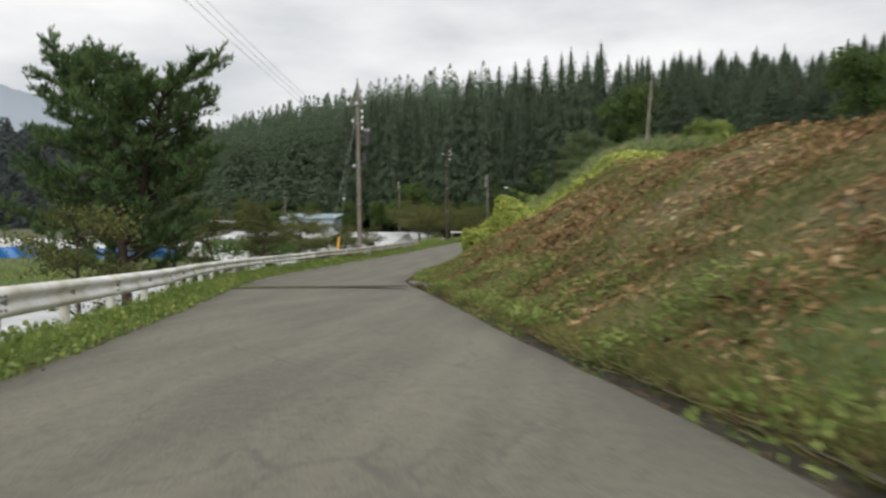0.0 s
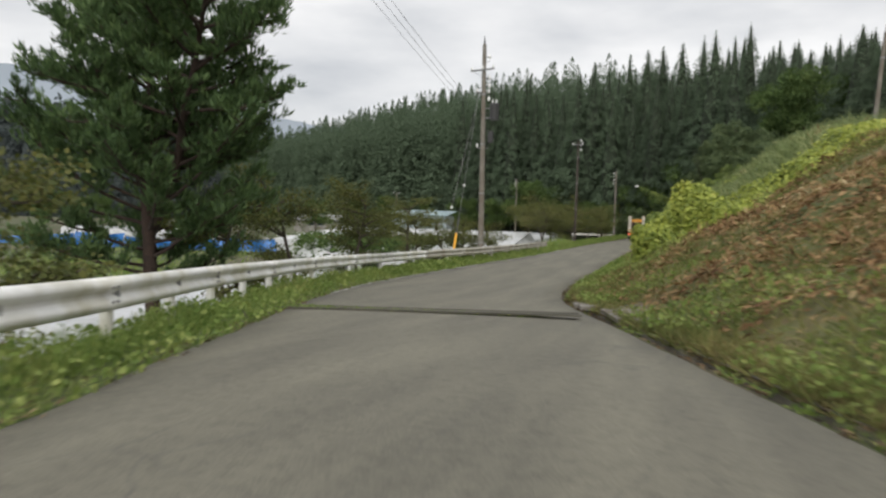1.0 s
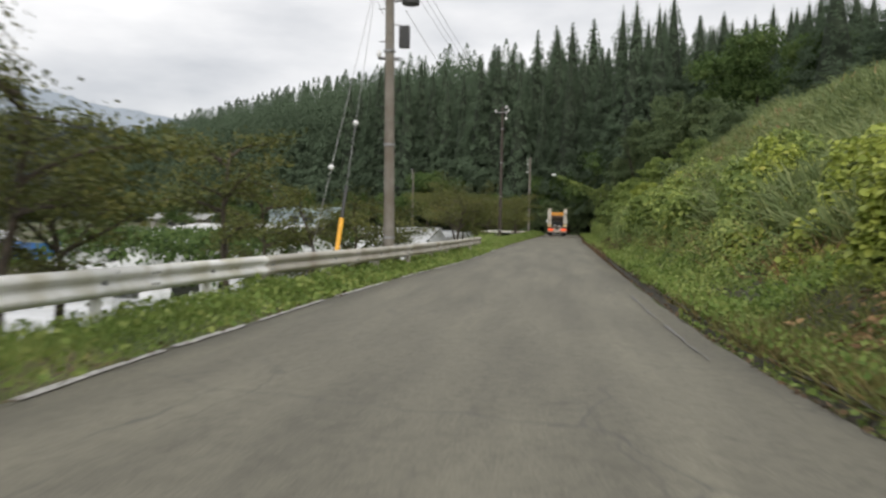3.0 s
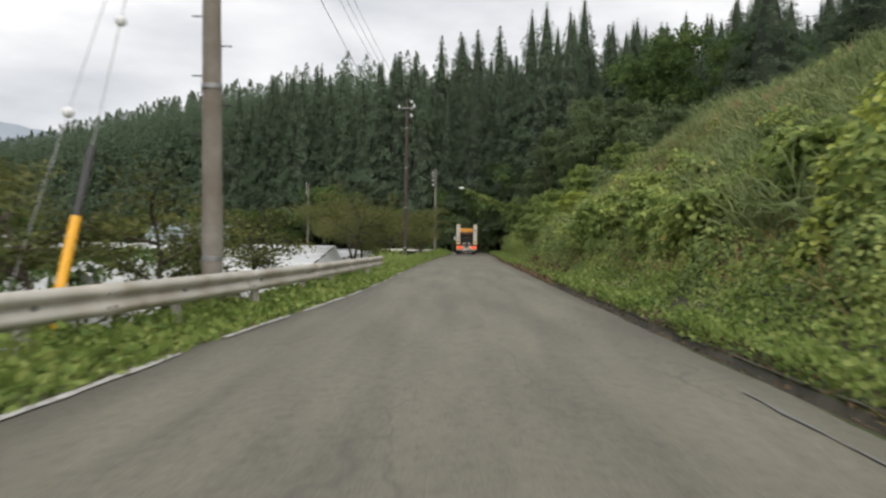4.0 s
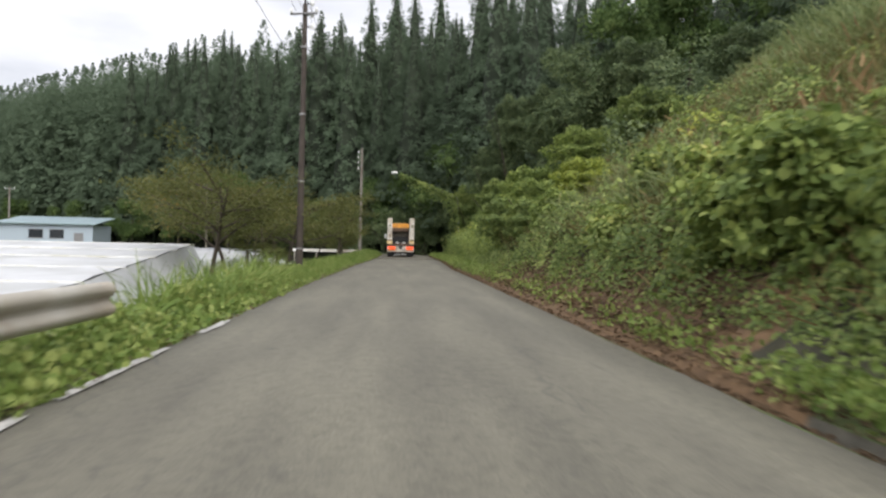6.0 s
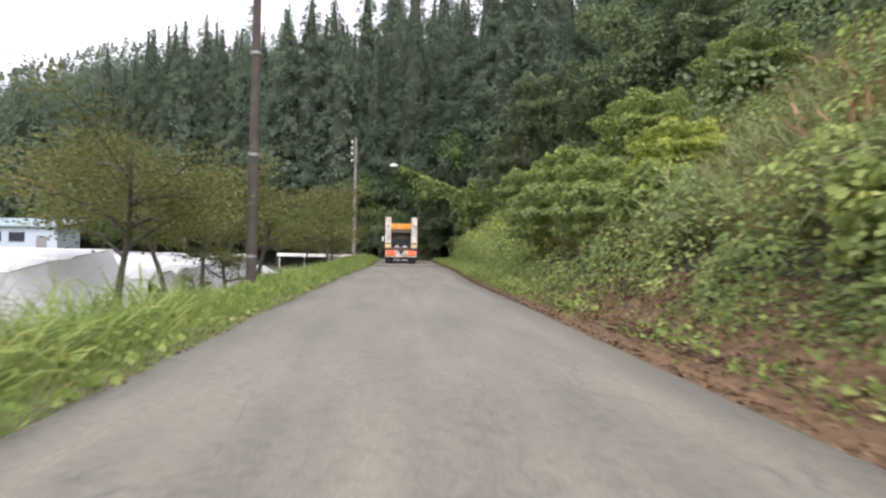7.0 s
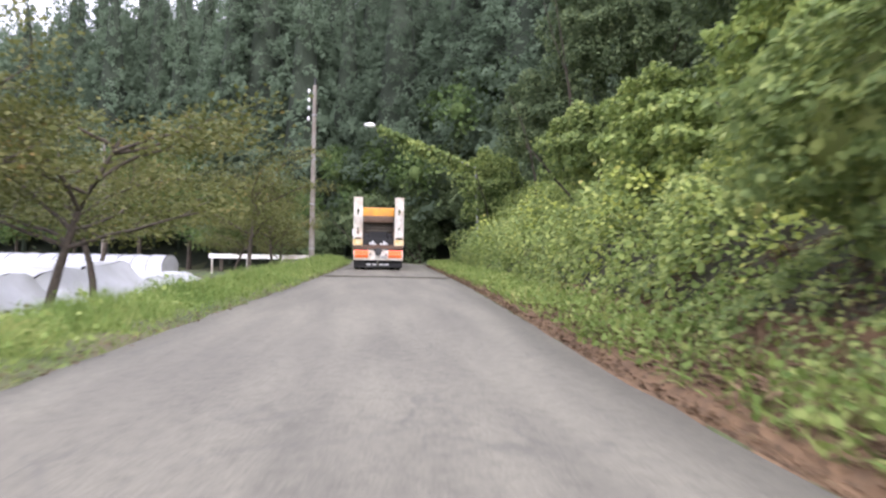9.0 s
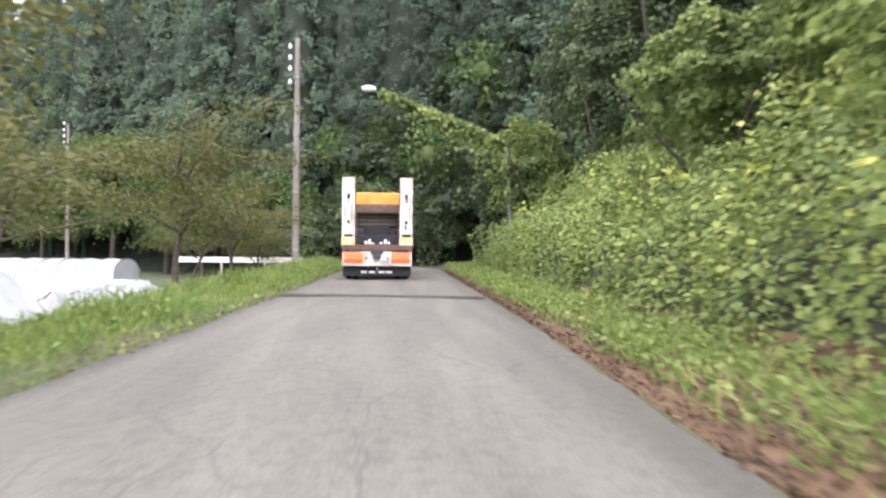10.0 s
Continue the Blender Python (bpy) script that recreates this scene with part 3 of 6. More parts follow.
road_sheet()


def strip_on_road(y0, y1, off0, off1, side, lift=0.012):
    ys = np.arange(y0, y1 + 0.01, 0.4)
    base = lx(ys) if side < 0 else rx(ys)
    jag = rng.normal(0, 0.012, (2, len(ys)))
    p = np.stack([base + off0 + jag[0], ys, rz(ys) + lift], -1)
    q = np.stack([base + off1 + jag[1], ys, rz(ys) + lift], -1)
    n = len(ys)
    k = np.arange(n - 1)
    return np.concatenate([p, q]), np.stack([k, n + k, n + k + 1, k + 1], -1)


def edge_lines():
    pieces, y = [], -9.0
    while y < 34:
        run = rng.uniform(1.2, 4.5)
        pieces.append(strip_on_road(y, min(y + run, 34), 0.02, 0.11 + rng.uniform(-0.02, 0.03), -1, 0.016))
        y += run + rng.choice([0.25, 0.5, 1.3])
    v, f = gather(pieces)
    tagged(part_mesh("edge_line", mesh_fast("edge_line", v, f, LINE_PAINT)), "worn broken white line along the road edge", "road marking", kind="structure")
    v, f = gather([strip_on_road(1, 9, -0.39, -0.352, 1, 0.018)])
    tagged(part_mesh("road_joint", mesh_fast("road_joint", v, f, JOINT)), "pale sealed joint along the asphalt", "road marking", kind="structure")
    lip = []
    for y0 in np.arange(-45, 27, 3.0):
        lip.append(strip_on_road(y0, y0 + 2.96, 0.275, 0.34, 1, 0.035 + rng.uniform(-0.02, 0.02)))
    v, f = gather(lip)
    tagged(part_mesh("gutter_lip", mesh_fast("gutter_lip", v, f, DARK_CONCRETE)), "dark brown concrete lip of the roadside gutter", "gutter", kind="structure")


edge_lines()


def drain_grate(a, b, name_label):
    """A steel channel grate across the road from a to b."""
    a, b = Vector(a), Vector(b)
    d = b - a
    g = empty("drain_grate", Matrix.Translation(a) @ Matrix.Rotation(math.atan2(d.y, d.x), 4, "Z"), name_label, "drain", "drain grates")
    ln = d.length
    # flat strip on the asphalt, shade of the drain's depth put into its colour
    part("channel", boxes((0, ln, -0.17, 0.17, 0.004, 0.012)), DARK_CONCRETE, g)
    part("channel_edge", boxes((0, ln, -0.21, -0.17, 0.0, 0.03)), IRON, g)
    part("channel_edge", boxes((0, ln, 0.17, 0.21, 0.0, 0.03)), IRON, g)
    bar = boxes((-0.012, 0.012, -0.168, 0.168, 0.013, 0.028))
    me = bpy.data.meshes.new("slat")
    bar.to_mesh(me)
    bar.free()
    me.materials.append(IRON)
    for k in range(int(ln / 0.06)):
        part_mesh("slat", me, g, at=Matrix.Translation((0.03 + k * 0.06, 0, 0)))


drain_grate((2.75, -13.1, rz(-13.1) + 0.02), (8.05, -11.55, rz(-11.55) + 0.02), "rusty steel drain grate across the asphalt")
drain_grate((2.5, 80.75, 0.028), (7.05, 80.1, 0.028), "dark steel drain grate across the asphalt")


SLAB = surface("stained_slab", [(0.3, (0.16, 0.15, 0.13)), (0.7, (0.27, 0.255, 0.225))], 5.0, 8, 0.9, 0, 0.4, 40, (0.09, 0.07, 0.05), 2.0)


def cover_slabs():
    for x, y, w, d, turn, lift in [(7.95, -8.55, 0.75, 0.32, 10, 0.05), (8.2, -9.25, 0.85, 0.36, 14, 0.06), (9.0, -11.0, 1.0, 1.15, 20, 0.07), (9.45, -12.3, 0.75, 0.5, 22, 0.08)]:
        bm = boxes((-w / 2, w / 2, -d / 2, d / 2, -0.09, 0.0), bevel=0.015)
        ob = part("cover_slab", bm, SLAB)
        ob.matrix_basis = pose(x, y, float(max(rz(y), height(x, y))) + lift, 2, -1, turn)
        tagged(ob, "weathered concrete slab covering the gutter", "slab", "gutter slabs")
    x, y = 8.95, -10.0
    up = Vector(slope_normal(np.array([x]), np.array([y]))[0])
    up = Vector((up.x * 0.6, up.y * 0.6, up.z)).normalized()
    ob = part("bank_slab", boxes((-0.7, 0.7, -0.45, 0.45, -0.08, 0.0), bevel=0.015), SLAB)
    ob.matrix_basis = Matrix.Translation((x, y, float(height(x, y)) + 0.09)) @ Vector((0, 0, 1)).rotation_difference(up).to_matrix().to_4x4() @ Matrix.Rotation(radians(14), 4, "Z")
    tagged(ob, "grey concrete slab lying on the mown bank", "slab")


cover_slabs()

# ---- guardrail ----
RAIL = line_of([(-60, 16.6), (-50, 13.6), (-36, 9.25), (-27.5, 6.75), (-23.6, 5.55), (-20, 4.5), (-13.9, 2.2), (-7.75, 0.35), (-3, -0.5), (3, -0.85), (7, -0.7), (11.9, -0.08), (18, 0.4), (25, 0.62), (30.5, 0.82), (60, 1.5)], 1.5)


def rail_x(y):
    return np.interp(y, GRID_Y, RAIL)


def guardrail(y0, y1, paint, label, beam_len=4.3):
    g = empty("guardrail", Matrix.Translation((0, 0, 0)), label, "guardrail")
    prof = [(0.0, 0.0), (0.045, 0.02), (0.075, 0.06), (0.075, 0.10), (0.03, 0.145), (0.005, 0.175), (0.03, 0.205), (0.075, 0.25), (0.075, 0.29), (0.045, 0.33), (0.0, 0.35)]
    y = y0
    while y < y1 - 0.5:
        e = min(y + beam_len, y1)
        ys = np.linspace(y - 0.04, e + 0.04, 8)
        xs, zs = rail_x(ys), rz(ys)
        tx = np.gradient(xs, ys)
        nx, ny = 1 / np.sqrt(1 + tx ** 2), -tx / np.sqrt(1 + tx ** 2)
        v = []
        for thick in (0, -0.006):
            for k in range(len(ys)):
                for d, h in prof:
                    v.append((xs[k] + nx[k] * (d + thick), ys[k] + ny[k] * (d + thick), zs[k] + 0.42 + h))
        m, c = len(ys), len(prof)
        f = []
        for k in range(m - 1):
            for j in range(c - 1):
                p = k * c + j
                f.append((p, p + c, p + c + 1, p + 1))
                q = p + m * c
                f.append((q, q + 1, q + c + 1, q + c))
            for j in (0, c - 1):
                p = k * c + j
                f.append((p, p + c, p + c + m * c, p + m * c))
        for j in range(c - 1):
            for k in (0, m - 1):
                p = k * c + j
                f.append((p, p + 1, p + 1 + m * c, p + m * c))
        beam = part_mesh("beam", mesh_of("beam", v, f, paint, True), g)
        for zz in (0.52, 0.67):
            for dy in (0.1, 0.22):
                yy = y + dy
                part("bolt", rod(0.018, 0.014, (rail_x(yy) + 0.05, yy, rz(yy) + zz), (rail_x(yy) + 0.10, yy, rz(yy) + zz), 6), STEEL, beam)
        y = e
    y = y0 + 0.3
    while y < y1 - 0.1:
        x, z = float(rail_x(y)) - 0.10, float(rz(y))
        post = part("post", rod(0.07, 0.07, (x, y, z - 0.9), (x, y, z + 0.72), 16), paint, g)
        part("bracket", boxes((x + 0.02, x + 0.13, y - 0.05, y + 0.05, z + 0.52, z + 0.66)), STEEL, post)
        part("post_cap", rod(0.075, 0.05, (x, y, z + 0.72), (x, y, z + 0.745), 16), paint, post)
        y += 2.15 if y < -2 else 3.0
    return g


guardrail(-58.0, 6.2, RAIL_WHITE, "glossy white painted steel guardrail on round posts")
guardrail(6.2, 30.2, RAIL_BEIGE, "weathered beige steel guardrail ending in the weeds")


def far_barrier():
    g = empty("guardrail", Matrix.Translation((0, 0, 0)), "low white guardrail at the bend beside the weeds", "guardrail")
    for k in range(3):
        x = -6.9 + k * 2.35
        part("beam", boxes((x, x + 2.33, 106.0, 106.06, 0.14, 0.44), bevel=0.01), RAIL_WHITE if k < 2 else RAIL_BEIGE, g)
        part("post", rod(0.06, 0.06, (x + 0.2, 106.1, -0.9), (x + 0.2, 106.1, 0.4), 12), RAIL_BEIGE, g)


far_barrier()

# ---- poles and wires ----


def utility_pole(x, y, z0, z1, r, mat, label, lean=(0, 0), arms=(), riser=False, can=None, stack=None, bolts=True):
    p = empty("utility_pole", Matrix.Translation((x, y, z0)), label, "utility pole", "utility poles")
    h = z1 - z0
    at = lambda z: (lean[0] * (z - z0) / h, lean[1] * (z - z0) / h, z - z0)
    shaft = part("shaft", rod(r * 1.15, r * 0.72, at(z0 - 0.6), at(z1 - 0.4), 20), mat, p)
    part("pole_tip", rod(r * 0.35, r * 0.2, at(z1 - 0.4), at(z1), 10), DARK_METAL, p)
    for z, half, turn, n in arms:
        c = Vector(at(z))
        d = Vector((math.cos(turn), math.sin(turn), 0))
        off = Vector((-d.y, d.x, 0)) * r
        bm = bmesh.new()
        cyl(bm, 0.045, 0.045, c - d * half + off, c + d * half + off, 4)
        arm = part("crossarm", bm, STEEL, p)
        for k in range(n):
            q = c + off + d * half * (2 * k / max(n - 1, 1) - 1) * 0.92
            bm = bmesh.new()
            cyl(bm, 0.05, 0.075, q + Vector((0, 0, 0.03)), q + Vector((0, 0, 0.10)), 10)
            cyl(bm, 0.07, 0.035, q + Vector((0, 0, 0.10)), q + Vector((0, 0, 0.22)), 10)
            part("insulator", bm, PORCELAIN, arm)
    if stack:
        zs, d = stack
        for z in zs:
            c = Vector(at(z))
            br = part("bracket", rod(0.025, 0.025, c, c + Vector((d[0], d[1], 0.05)), 6), DARK_METAL, p)
            q = c + Vector((d[0], d[1], 0.0))
            bm = bmesh.new()
            cyl(bm, 0.05, 0.09, q - Vector((0, 0, 0.08)), q + Vector((0, 0, 0.02)), 10)
            cyl(bm, 0.09, 0.04, q + Vector((0, 0, 0.02)), q + Vector((0, 0, 0.14)), 10)
            part("insulator", bm, PORCELAIN, br)
    if can:
        z, dx, dy = can
        c = Vector(at(z)) + Vector((dx, dy, 0))
        bm = bmesh.new()
        cyl(bm, 0.24, 0.24, c - Vector((0, 0, 0.42)), c + Vector((0, 0, 0.36)), 20)
        cyl(bm, 0.26, 0.20, c + Vector((0, 0, 0.36)), c + Vector((0, 0, 0.46)), 20)
        tank = part("transformer", bm, DARK_METAL, p, "dark grey steel transformer can")
        for k in (-1, 1):
            part("bushing", rod(0.05, 0.025, c + Vector((0.1 * k, 0, 0.46)), c + Vector((0.1 * k, 0, 0.66)), 8), PORCELAIN, tank)
        part("hanger", rod(0.035, 0.035, Vector(at(z + 0.2)), c + Vector((0, 0, 0.2)), 6), STEEL, tank)
        part("hanger", rod(0.035, 0.035, Vector(at(z - 0.3)), c + Vector((0, 0, -0.3)), 6), STEEL, tank)
        q = Vector(at(z - 1.3)) + Vector((dx * 0.7, dy * 0.7, 0))
        part("cable_box", boxes((q.x - 0.14, q.x + 0.14, q.y - 0.1, q.y + 0.1, q.z - 0.3, q.z + 0.3), bevel=0.02), DARK_METAL, p)
    if riser:
        part("conduit", rod(0.04, 0.04, (r * 0.35, 0.17, -0.3), (r * 0.35 + lean[0] * 0.38, 0.15, 4.6), 10), STEEL, p)
        part("conduit_sleeve", rod(0.06, 0.06, (r * 0.35, 0.17, -0.3), (r * 0.35 + lean[0] * 0.2, 0.16, 2.2), 10), POLE_CONCRETE, p)
    if bolts:
        for k in range(int((h - 3) / 0.45)):
            z = z0 + 2.2 + k * 0.45
            c = Vector(at(z))
            s = 1 if k % 2 else -1
            part("step_bolt", rod(0.012, 0.012, c, c + Vector((s * (r + 0.16), 0, 0)), 5), DARK_METAL, shaft)
    for z in np.arange(z0 + 1.2, z1 - 1.0, 2.6):
        c = Vector(at(z))
        part("strap", rod(r * 1.13, r * 1.13, c, c + Vector((0, 0, 0.07)), 20), STEEL, shaft)
    return p


utility_pole(-0.15, 14.05, -0.25, 11.8, 0.142, POLE_CONCRETE, "tall weathered utility pole with transformer behind the guardrail", (-0.12, -0.1),
             [(10.05, 0.75, 2.75, 3), (8.9, 0.35, 0.5, 2), (6.0, 0.3, 0.4, 1)], True, (7.85, 0.62, -0.1),
             ([10.7, 9.6, 9.2, 8.5], (0.32, -0.12)))
utility_pole(0.10, 52.4, -0.3, 10.8, 0.125, POLE_BROWN, "brown wooden utility pole among roadside weeds", (0.05, 0), [(10.0, 0.55, 2.9, 2)], False, None, ([10.4, 9.95, 9.5], (0.28, -0.05)))
utility_pole(0.62, 98.4, -0.3, 10.9, 0.15, POLE_CONCRETE, "pale concrete utility pole with stacked insulators", (0.03, 0), [], False, None, ([10.1, 9.6, 9.1, 8.5], (-0.32, -0.05)))
utility_pole(-20.8, 126.2, -1.35, 11.0, 0.14, POLE_CONCRETE, "thin grey utility pole beyond the white tunnels", (0, 0), [], False, None, ([10.6, 10.1, 9.6, 9.1], (-0.3, 0)))
utility_pole(-47, 128.0, -1.35, 8.0, 0.14, POLE_CONCRETE, "thin grey utility pole before the dark cedar wood", (0, 0), [(7.4, 0.6, 0.2, 2)])
utility_pole(17.9, 12.6, 6.0, 11.35, 0.10, POLE_CONCRETE, "short leaning grey pole on top of the mown bank", (0.35, 0.0), [], bolts=False)
ob = part("marker_box", boxes((-0.28, 0.28, -0.15, 0.15, -0.3, 0.3), bevel=0.02), BOX_ORANGE)
ob.matrix_basis = pose(18.55, 12.5, float(height(18.55, 12.5)) + 0.55, 0, 0, 10)
tagged(ob, "faded orange box beside the bank pole", "box")
ob2 = part("box_stake", rod(0.03, 0.03, (0, 0.17, -0.9), (0, 0.17, 0.2), 6), STEEL, ob)


def wire(a, b, sag, r, label, name="power_line"):
    t = np.linspace(0, 1, 25)
    p = np.outer(1 - t, a) + np.outer(t, b)
    p[:, 2] -= sag * 4 * t * (1 - t)
    v, f = tube(p, np.full(len(p), r), 4)
    return tagged(part_mesh(name, mesh_fast(name, v, f, BLACK)), label, "cable", "overhead cables")


for k, (dx, dz) in enumerate([(-0.7, 10.2), (-0.35, 10.25), (0.0, 10.3)]):
    wire((-0.6 + dx * 0.6, 14.3, dz), (0.1 + (k - 1) * 0.3, 52.4, 10.15), 0.45, 0.008, "thin dark overhead power cable between poles")
wire((0.15, 14.4, 7.4), (0.2, 52.4, 7.6), 0.5, 0.009, "thin dark overhead power cable between poles")
for k in range(3):
    wire((0.3 + 0.02 * k, 52.4, 9.5 + 0.45 * k), (0.35, 98.4, 9.1 + 0.5 * k), 0.6, 0.008, "thin dark overhead power cable between poles")
for k in range(3):
    wire((-0.5 + 0.12 * k, 14.4, 7.3 + 0.15 * k), (5.6 + 0.35 * k, -60, 14.2), 0.9, 0.008, "thin dark overhead cable climbing along the road")


def guy_wire(a, b, cover):
    g = empty("guy_wire", Matrix.Translation(a), "steel guy wire with yellow plastic cover", "cable")
    d = Vector(b) - Vector(a)
    part("strand", rod(0.007, 0.007, (0, 0, 0), d, 6), STEEL, g)
    u = d.normalized()
    if cover:
        part("cover", rod(0.056, 0.056, -u * 0.2, u * 1.75, 12), GUY_YELLOW, g, "yellow plastic sleeve")
        part("clamp", rod(0.045, 0.045, u * 1.75, u * 2.6, 8), DARK_METAL, g)
    bm = bmesh.new()
    bmesh.ops.create_uvsphere(bm, u_segments=12, v_segments=8, radius=0.07, matrix=Matrix.Translation(u * (4.3 if cover else 3.6)))
    part("insulator", bm, PORCELAIN, g)


guy_wire((-0.64, 10.1, -0.15), (-0.3, 14.0, 10.4), True)
guy_wire((-1.5, 10.3, -0.6), (-0.3, 14.0, 9.6), False)


def street_lamp():
    g = empty("street_lamp", Matrix.Translation((10.4, 97.5, 1.5)), "road lamp on a long arm smothered in vines", "street lamp")
    part("post", rod(0.09, 0.07, (0, 0, -1.0), (-0.3, 0, 4.3), 12), STEEL, g)
    part("arm", rod(0.06, 0.045, (-0.3, 0, 4.3), (-6.2, 0, 6.5), 10), STEEL, g)
    bm = bmesh.new()
    bmesh.ops.create_uvsphere(bm, u_segments=14, v_segments=8, radius=0.26, matrix=Matrix.Translation((-6.5, 0, 6.62)) @ Matrix.Diagonal((1.3, 0.7, 0.55, 1)))
    part("lamp_head", bm, LAMP_HEAD, g)
    n = 1500
    t = rng.beta(1.1, 1.6, n)
    p = np.stack([-6.0 + 5.9 * t, rng.normal(0, 0.16, n), 6.4 - 2.15 * t], -1)
    hang = rng.exponential(0.30, n) * (0.3 + 1.3 * t)
    p[:, 2] += 0.15 - hang
    v, f = leaves(p, scatter_dirs(n, -0.6), scatter_dirs(n, 0.6), rng.uniform(0.14, 0.26, n), 1, ROUND)
    part_mesh("vine", mesh_fast("vine", v, f, VINE_LEAF), g, "trailing green vine")


street_lamp()

# ---- trees ----


def limb(p0, direction, length, r, bend, steps=6):
    d = np.array(direction, float)
    d /= np.linalg.norm(d)
    p, out = np.array(p0, float), [np.array(p0, float)]
    for _ in range(steps):
        d = d + rng.normal(0, 0.10, 3) + np.array([0, 0, bend])
        d /= np.linalg.norm(d)
        p = p + d * length / steps
        out.append(p.copy())
    return np.array(out), np.linspace(r, r * 0.3, steps + 1)


def broadleaf(h, spread, n_leaf, leaf, seed, leaf_mat, sparse=1.0, first=0.22):
    """Trunk and crown meshes of a small spreading tree."""
    global rng
    rng = np.random.default_rng(seed)
    wood, tips = [], []
    trunk, tr = limb((0, 0, 0), (rng.normal(0, 0.08), rng.normal(0, 0.08), 1), h * 0.8, 0.028 * h * 0.55 + 0.02, 0.02, 8)
    wood.append(tube(trunk, tr, 8))
    for k in range(11):
        u = rng.uniform(first, 0.97)
        i = u * 8
        a = trunk[int(i)] + (trunk[min(int(i) + 1, 8)] - trunk[int(i)]) * (i % 1)
        th = k * 2.4 + rng.uniform(-0.4, 0.4)
        reach = spread * (1.05 - 0.55 * abs(u - 0.45)) * rng.uniform(0.7, 1.1)
        br, rr = limb(a, (math.cos(th), math.sin(th), rng.uniform(0.25, 0.75)), reach, 0.014 * h * 0.5 + 0.008, -0.02)
        wood.append(tube(br, rr, 5))
        for j in range(2, 7):
            tips.append((br[j], 0.16 * spread))
            if rng.random() < 0.75:
                tw, tr2 = limb(br[j], (math.cos(th + rng.normal(0, 0.9)), math.sin(th + rng.normal(0, 0.9)), rng.uniform(-0.1, 0.6)), spread * 0.42, 0.012, -0.03, 4)
                wood.append(tube(tw, tr2, 4))
                tips += [(q, 0.13 * spread) for q in tw[1:]]
    c = np.array([t[0] for t in tips])
    s = np.array([t[1] for t in tips])
    pick = rng.integers(0, len(c), int(n_leaf * sparse))
    p = c[pick] + rng.normal(size=(len(pick), 3)) * s[pick, None] * np.array([1.1, 1.1, 0.36])
    al = unit((p - np.array([0, 0, h * 0.35])) * np.array([1, 1, 0.3]) + rng.normal(0, 0.5, p.shape) - np.array([0, 0, 0.35]))
    v, f = leaves(p, al, scatter_dirs(len(p), 1.0), rng.uniform(0.7, 1.25, len(p)) * leaf, 1.1, DIAMOND)
    wv, wf = gather(wood)
    return mesh_fast("trunk", wv, wf, BARK), mesh_fast("crown", v, f, leaf_mat)


def plant(name, meshes, x, y, z, label, category, group="", scale=1.0, turn=0.0, tall=1.0):
    t = empty(name, Matrix.Translation((x, y, z)), label, category, group)
    for nm, me in zip(("trunk", "crown"), meshes):
        part_mesh(nm, me, t, at=Matrix.Rotation(turn, 4, "Z") @ Matrix.Diagonal((scale, scale, scale * tall, 1)))
    return t


CHERRY = [broadleaf(5.0, 2.5, 8600, 0.088, 30 + k, CHERRY_LEAF, first=0.46) for k in range(3)]
THIN_CHERRY = [broadleaf(4.6, 1.7, 5400, 0.088, 40 + k, CHERRY_LEAF, first=0.3) for k in range(3)]


GREEN_CHERRY = leafy("green_cherry_foliage", [(0.0, (0.035, 0.05, 0.014)), (0.5, (0.085, 0.105, 0.028)), (0.9, (0.14, 0.145, 0.04)), (1.0, (0.22, 0.13, 0.045))], 0.6, 0.3, 0.35, 0.6, gain=1.2)
DARK_FULL = [broadleaf(5.0, 1.9, 7000, 0.09, 50 + k, GREEN_CHERRY, first=0.48) for k in range(3)]
DARK_THIN = [broadleaf(4.6, 1.5, 4600, 0.086, 54 + k, GREEN_CHERRY, first=0.28) for k in range(3)]


def roadside_trees():
    full = "olive-leaved cherry tree beside the road"
    thin = "sparse young cherry tree behind the guardrail"
    spots = [(1.3, -18.5, 1, 4.8, 0.85, 0), (-1.1, -8.8, 1, 4.7, 0.9, 1), (-2.1, -2.9, 1, 5.5, 0.95, 1), (-1.5, 0.4, 0, 4.5, 0.8, 2), (-1.9, 1.8, 1, 4.2, 0.85, 2), (-1.4, 6.3, 1, 4.0, 0.85, 0), (-1.4, 11.7, 1, 3.6, 0.85, 1),
             (-3.6, 12.9, 1, 4.2, 0.9, 0), (-6.6, 30.4, 1, 4.2, 0.95, 2), (-1.25, 15.6, 1, 3.9, 0.95, 2), (-1.6, 21.6, 1, 3.9, 1.0, 0),
             (-3.3, 52.6, 0, 6.0, 1.15, 1), (-4.2, 60.6, 0, 6.2, 1.1, 2), (-1.65, 53.4, 1, 2.0, 0.5, 1), (-2.8, 63.4, 1, 4.6, 1.0, 0), (-2.9, 70.6, 0, 6.6, 1.15, 0), (-4.6, 67.0, 0, 6.2, 1.1, 1), (-4.4, 78.0, 0, 6.4, 1.2, 1),
             (-0.5, 82.4, 0, 5.4, 1.05, 2), (-8.2, 89.0, 0, 7.2, 1.2, 0), (-0.6, 90.6, 0, 4.9, 0.95, 1), (-3.6, 96.0, 0, 4.6, 1.0, 2), (-1.6, 100.8, 0, 4.0, 0.85, 1)]
    for k, (x, y, kind, h, wide, var) in enumerate(spots):
        z = float(height(x, y)) - 0.1
        h0 = 5.0 if kind == 0 else 4.6
        plant("cherry_tree", ((DARK_THIN if kind else DARK_FULL) if y < 30 else (THIN_CHERRY if kind else CHERRY))[var], x, y, z, thin if kind else full, "tree", "roadside trees", wide * (0.5 + 0.5 * h / h0), k * 1.7, h / h0 / (wide * (0.5 + 0.5 * h / h0)))


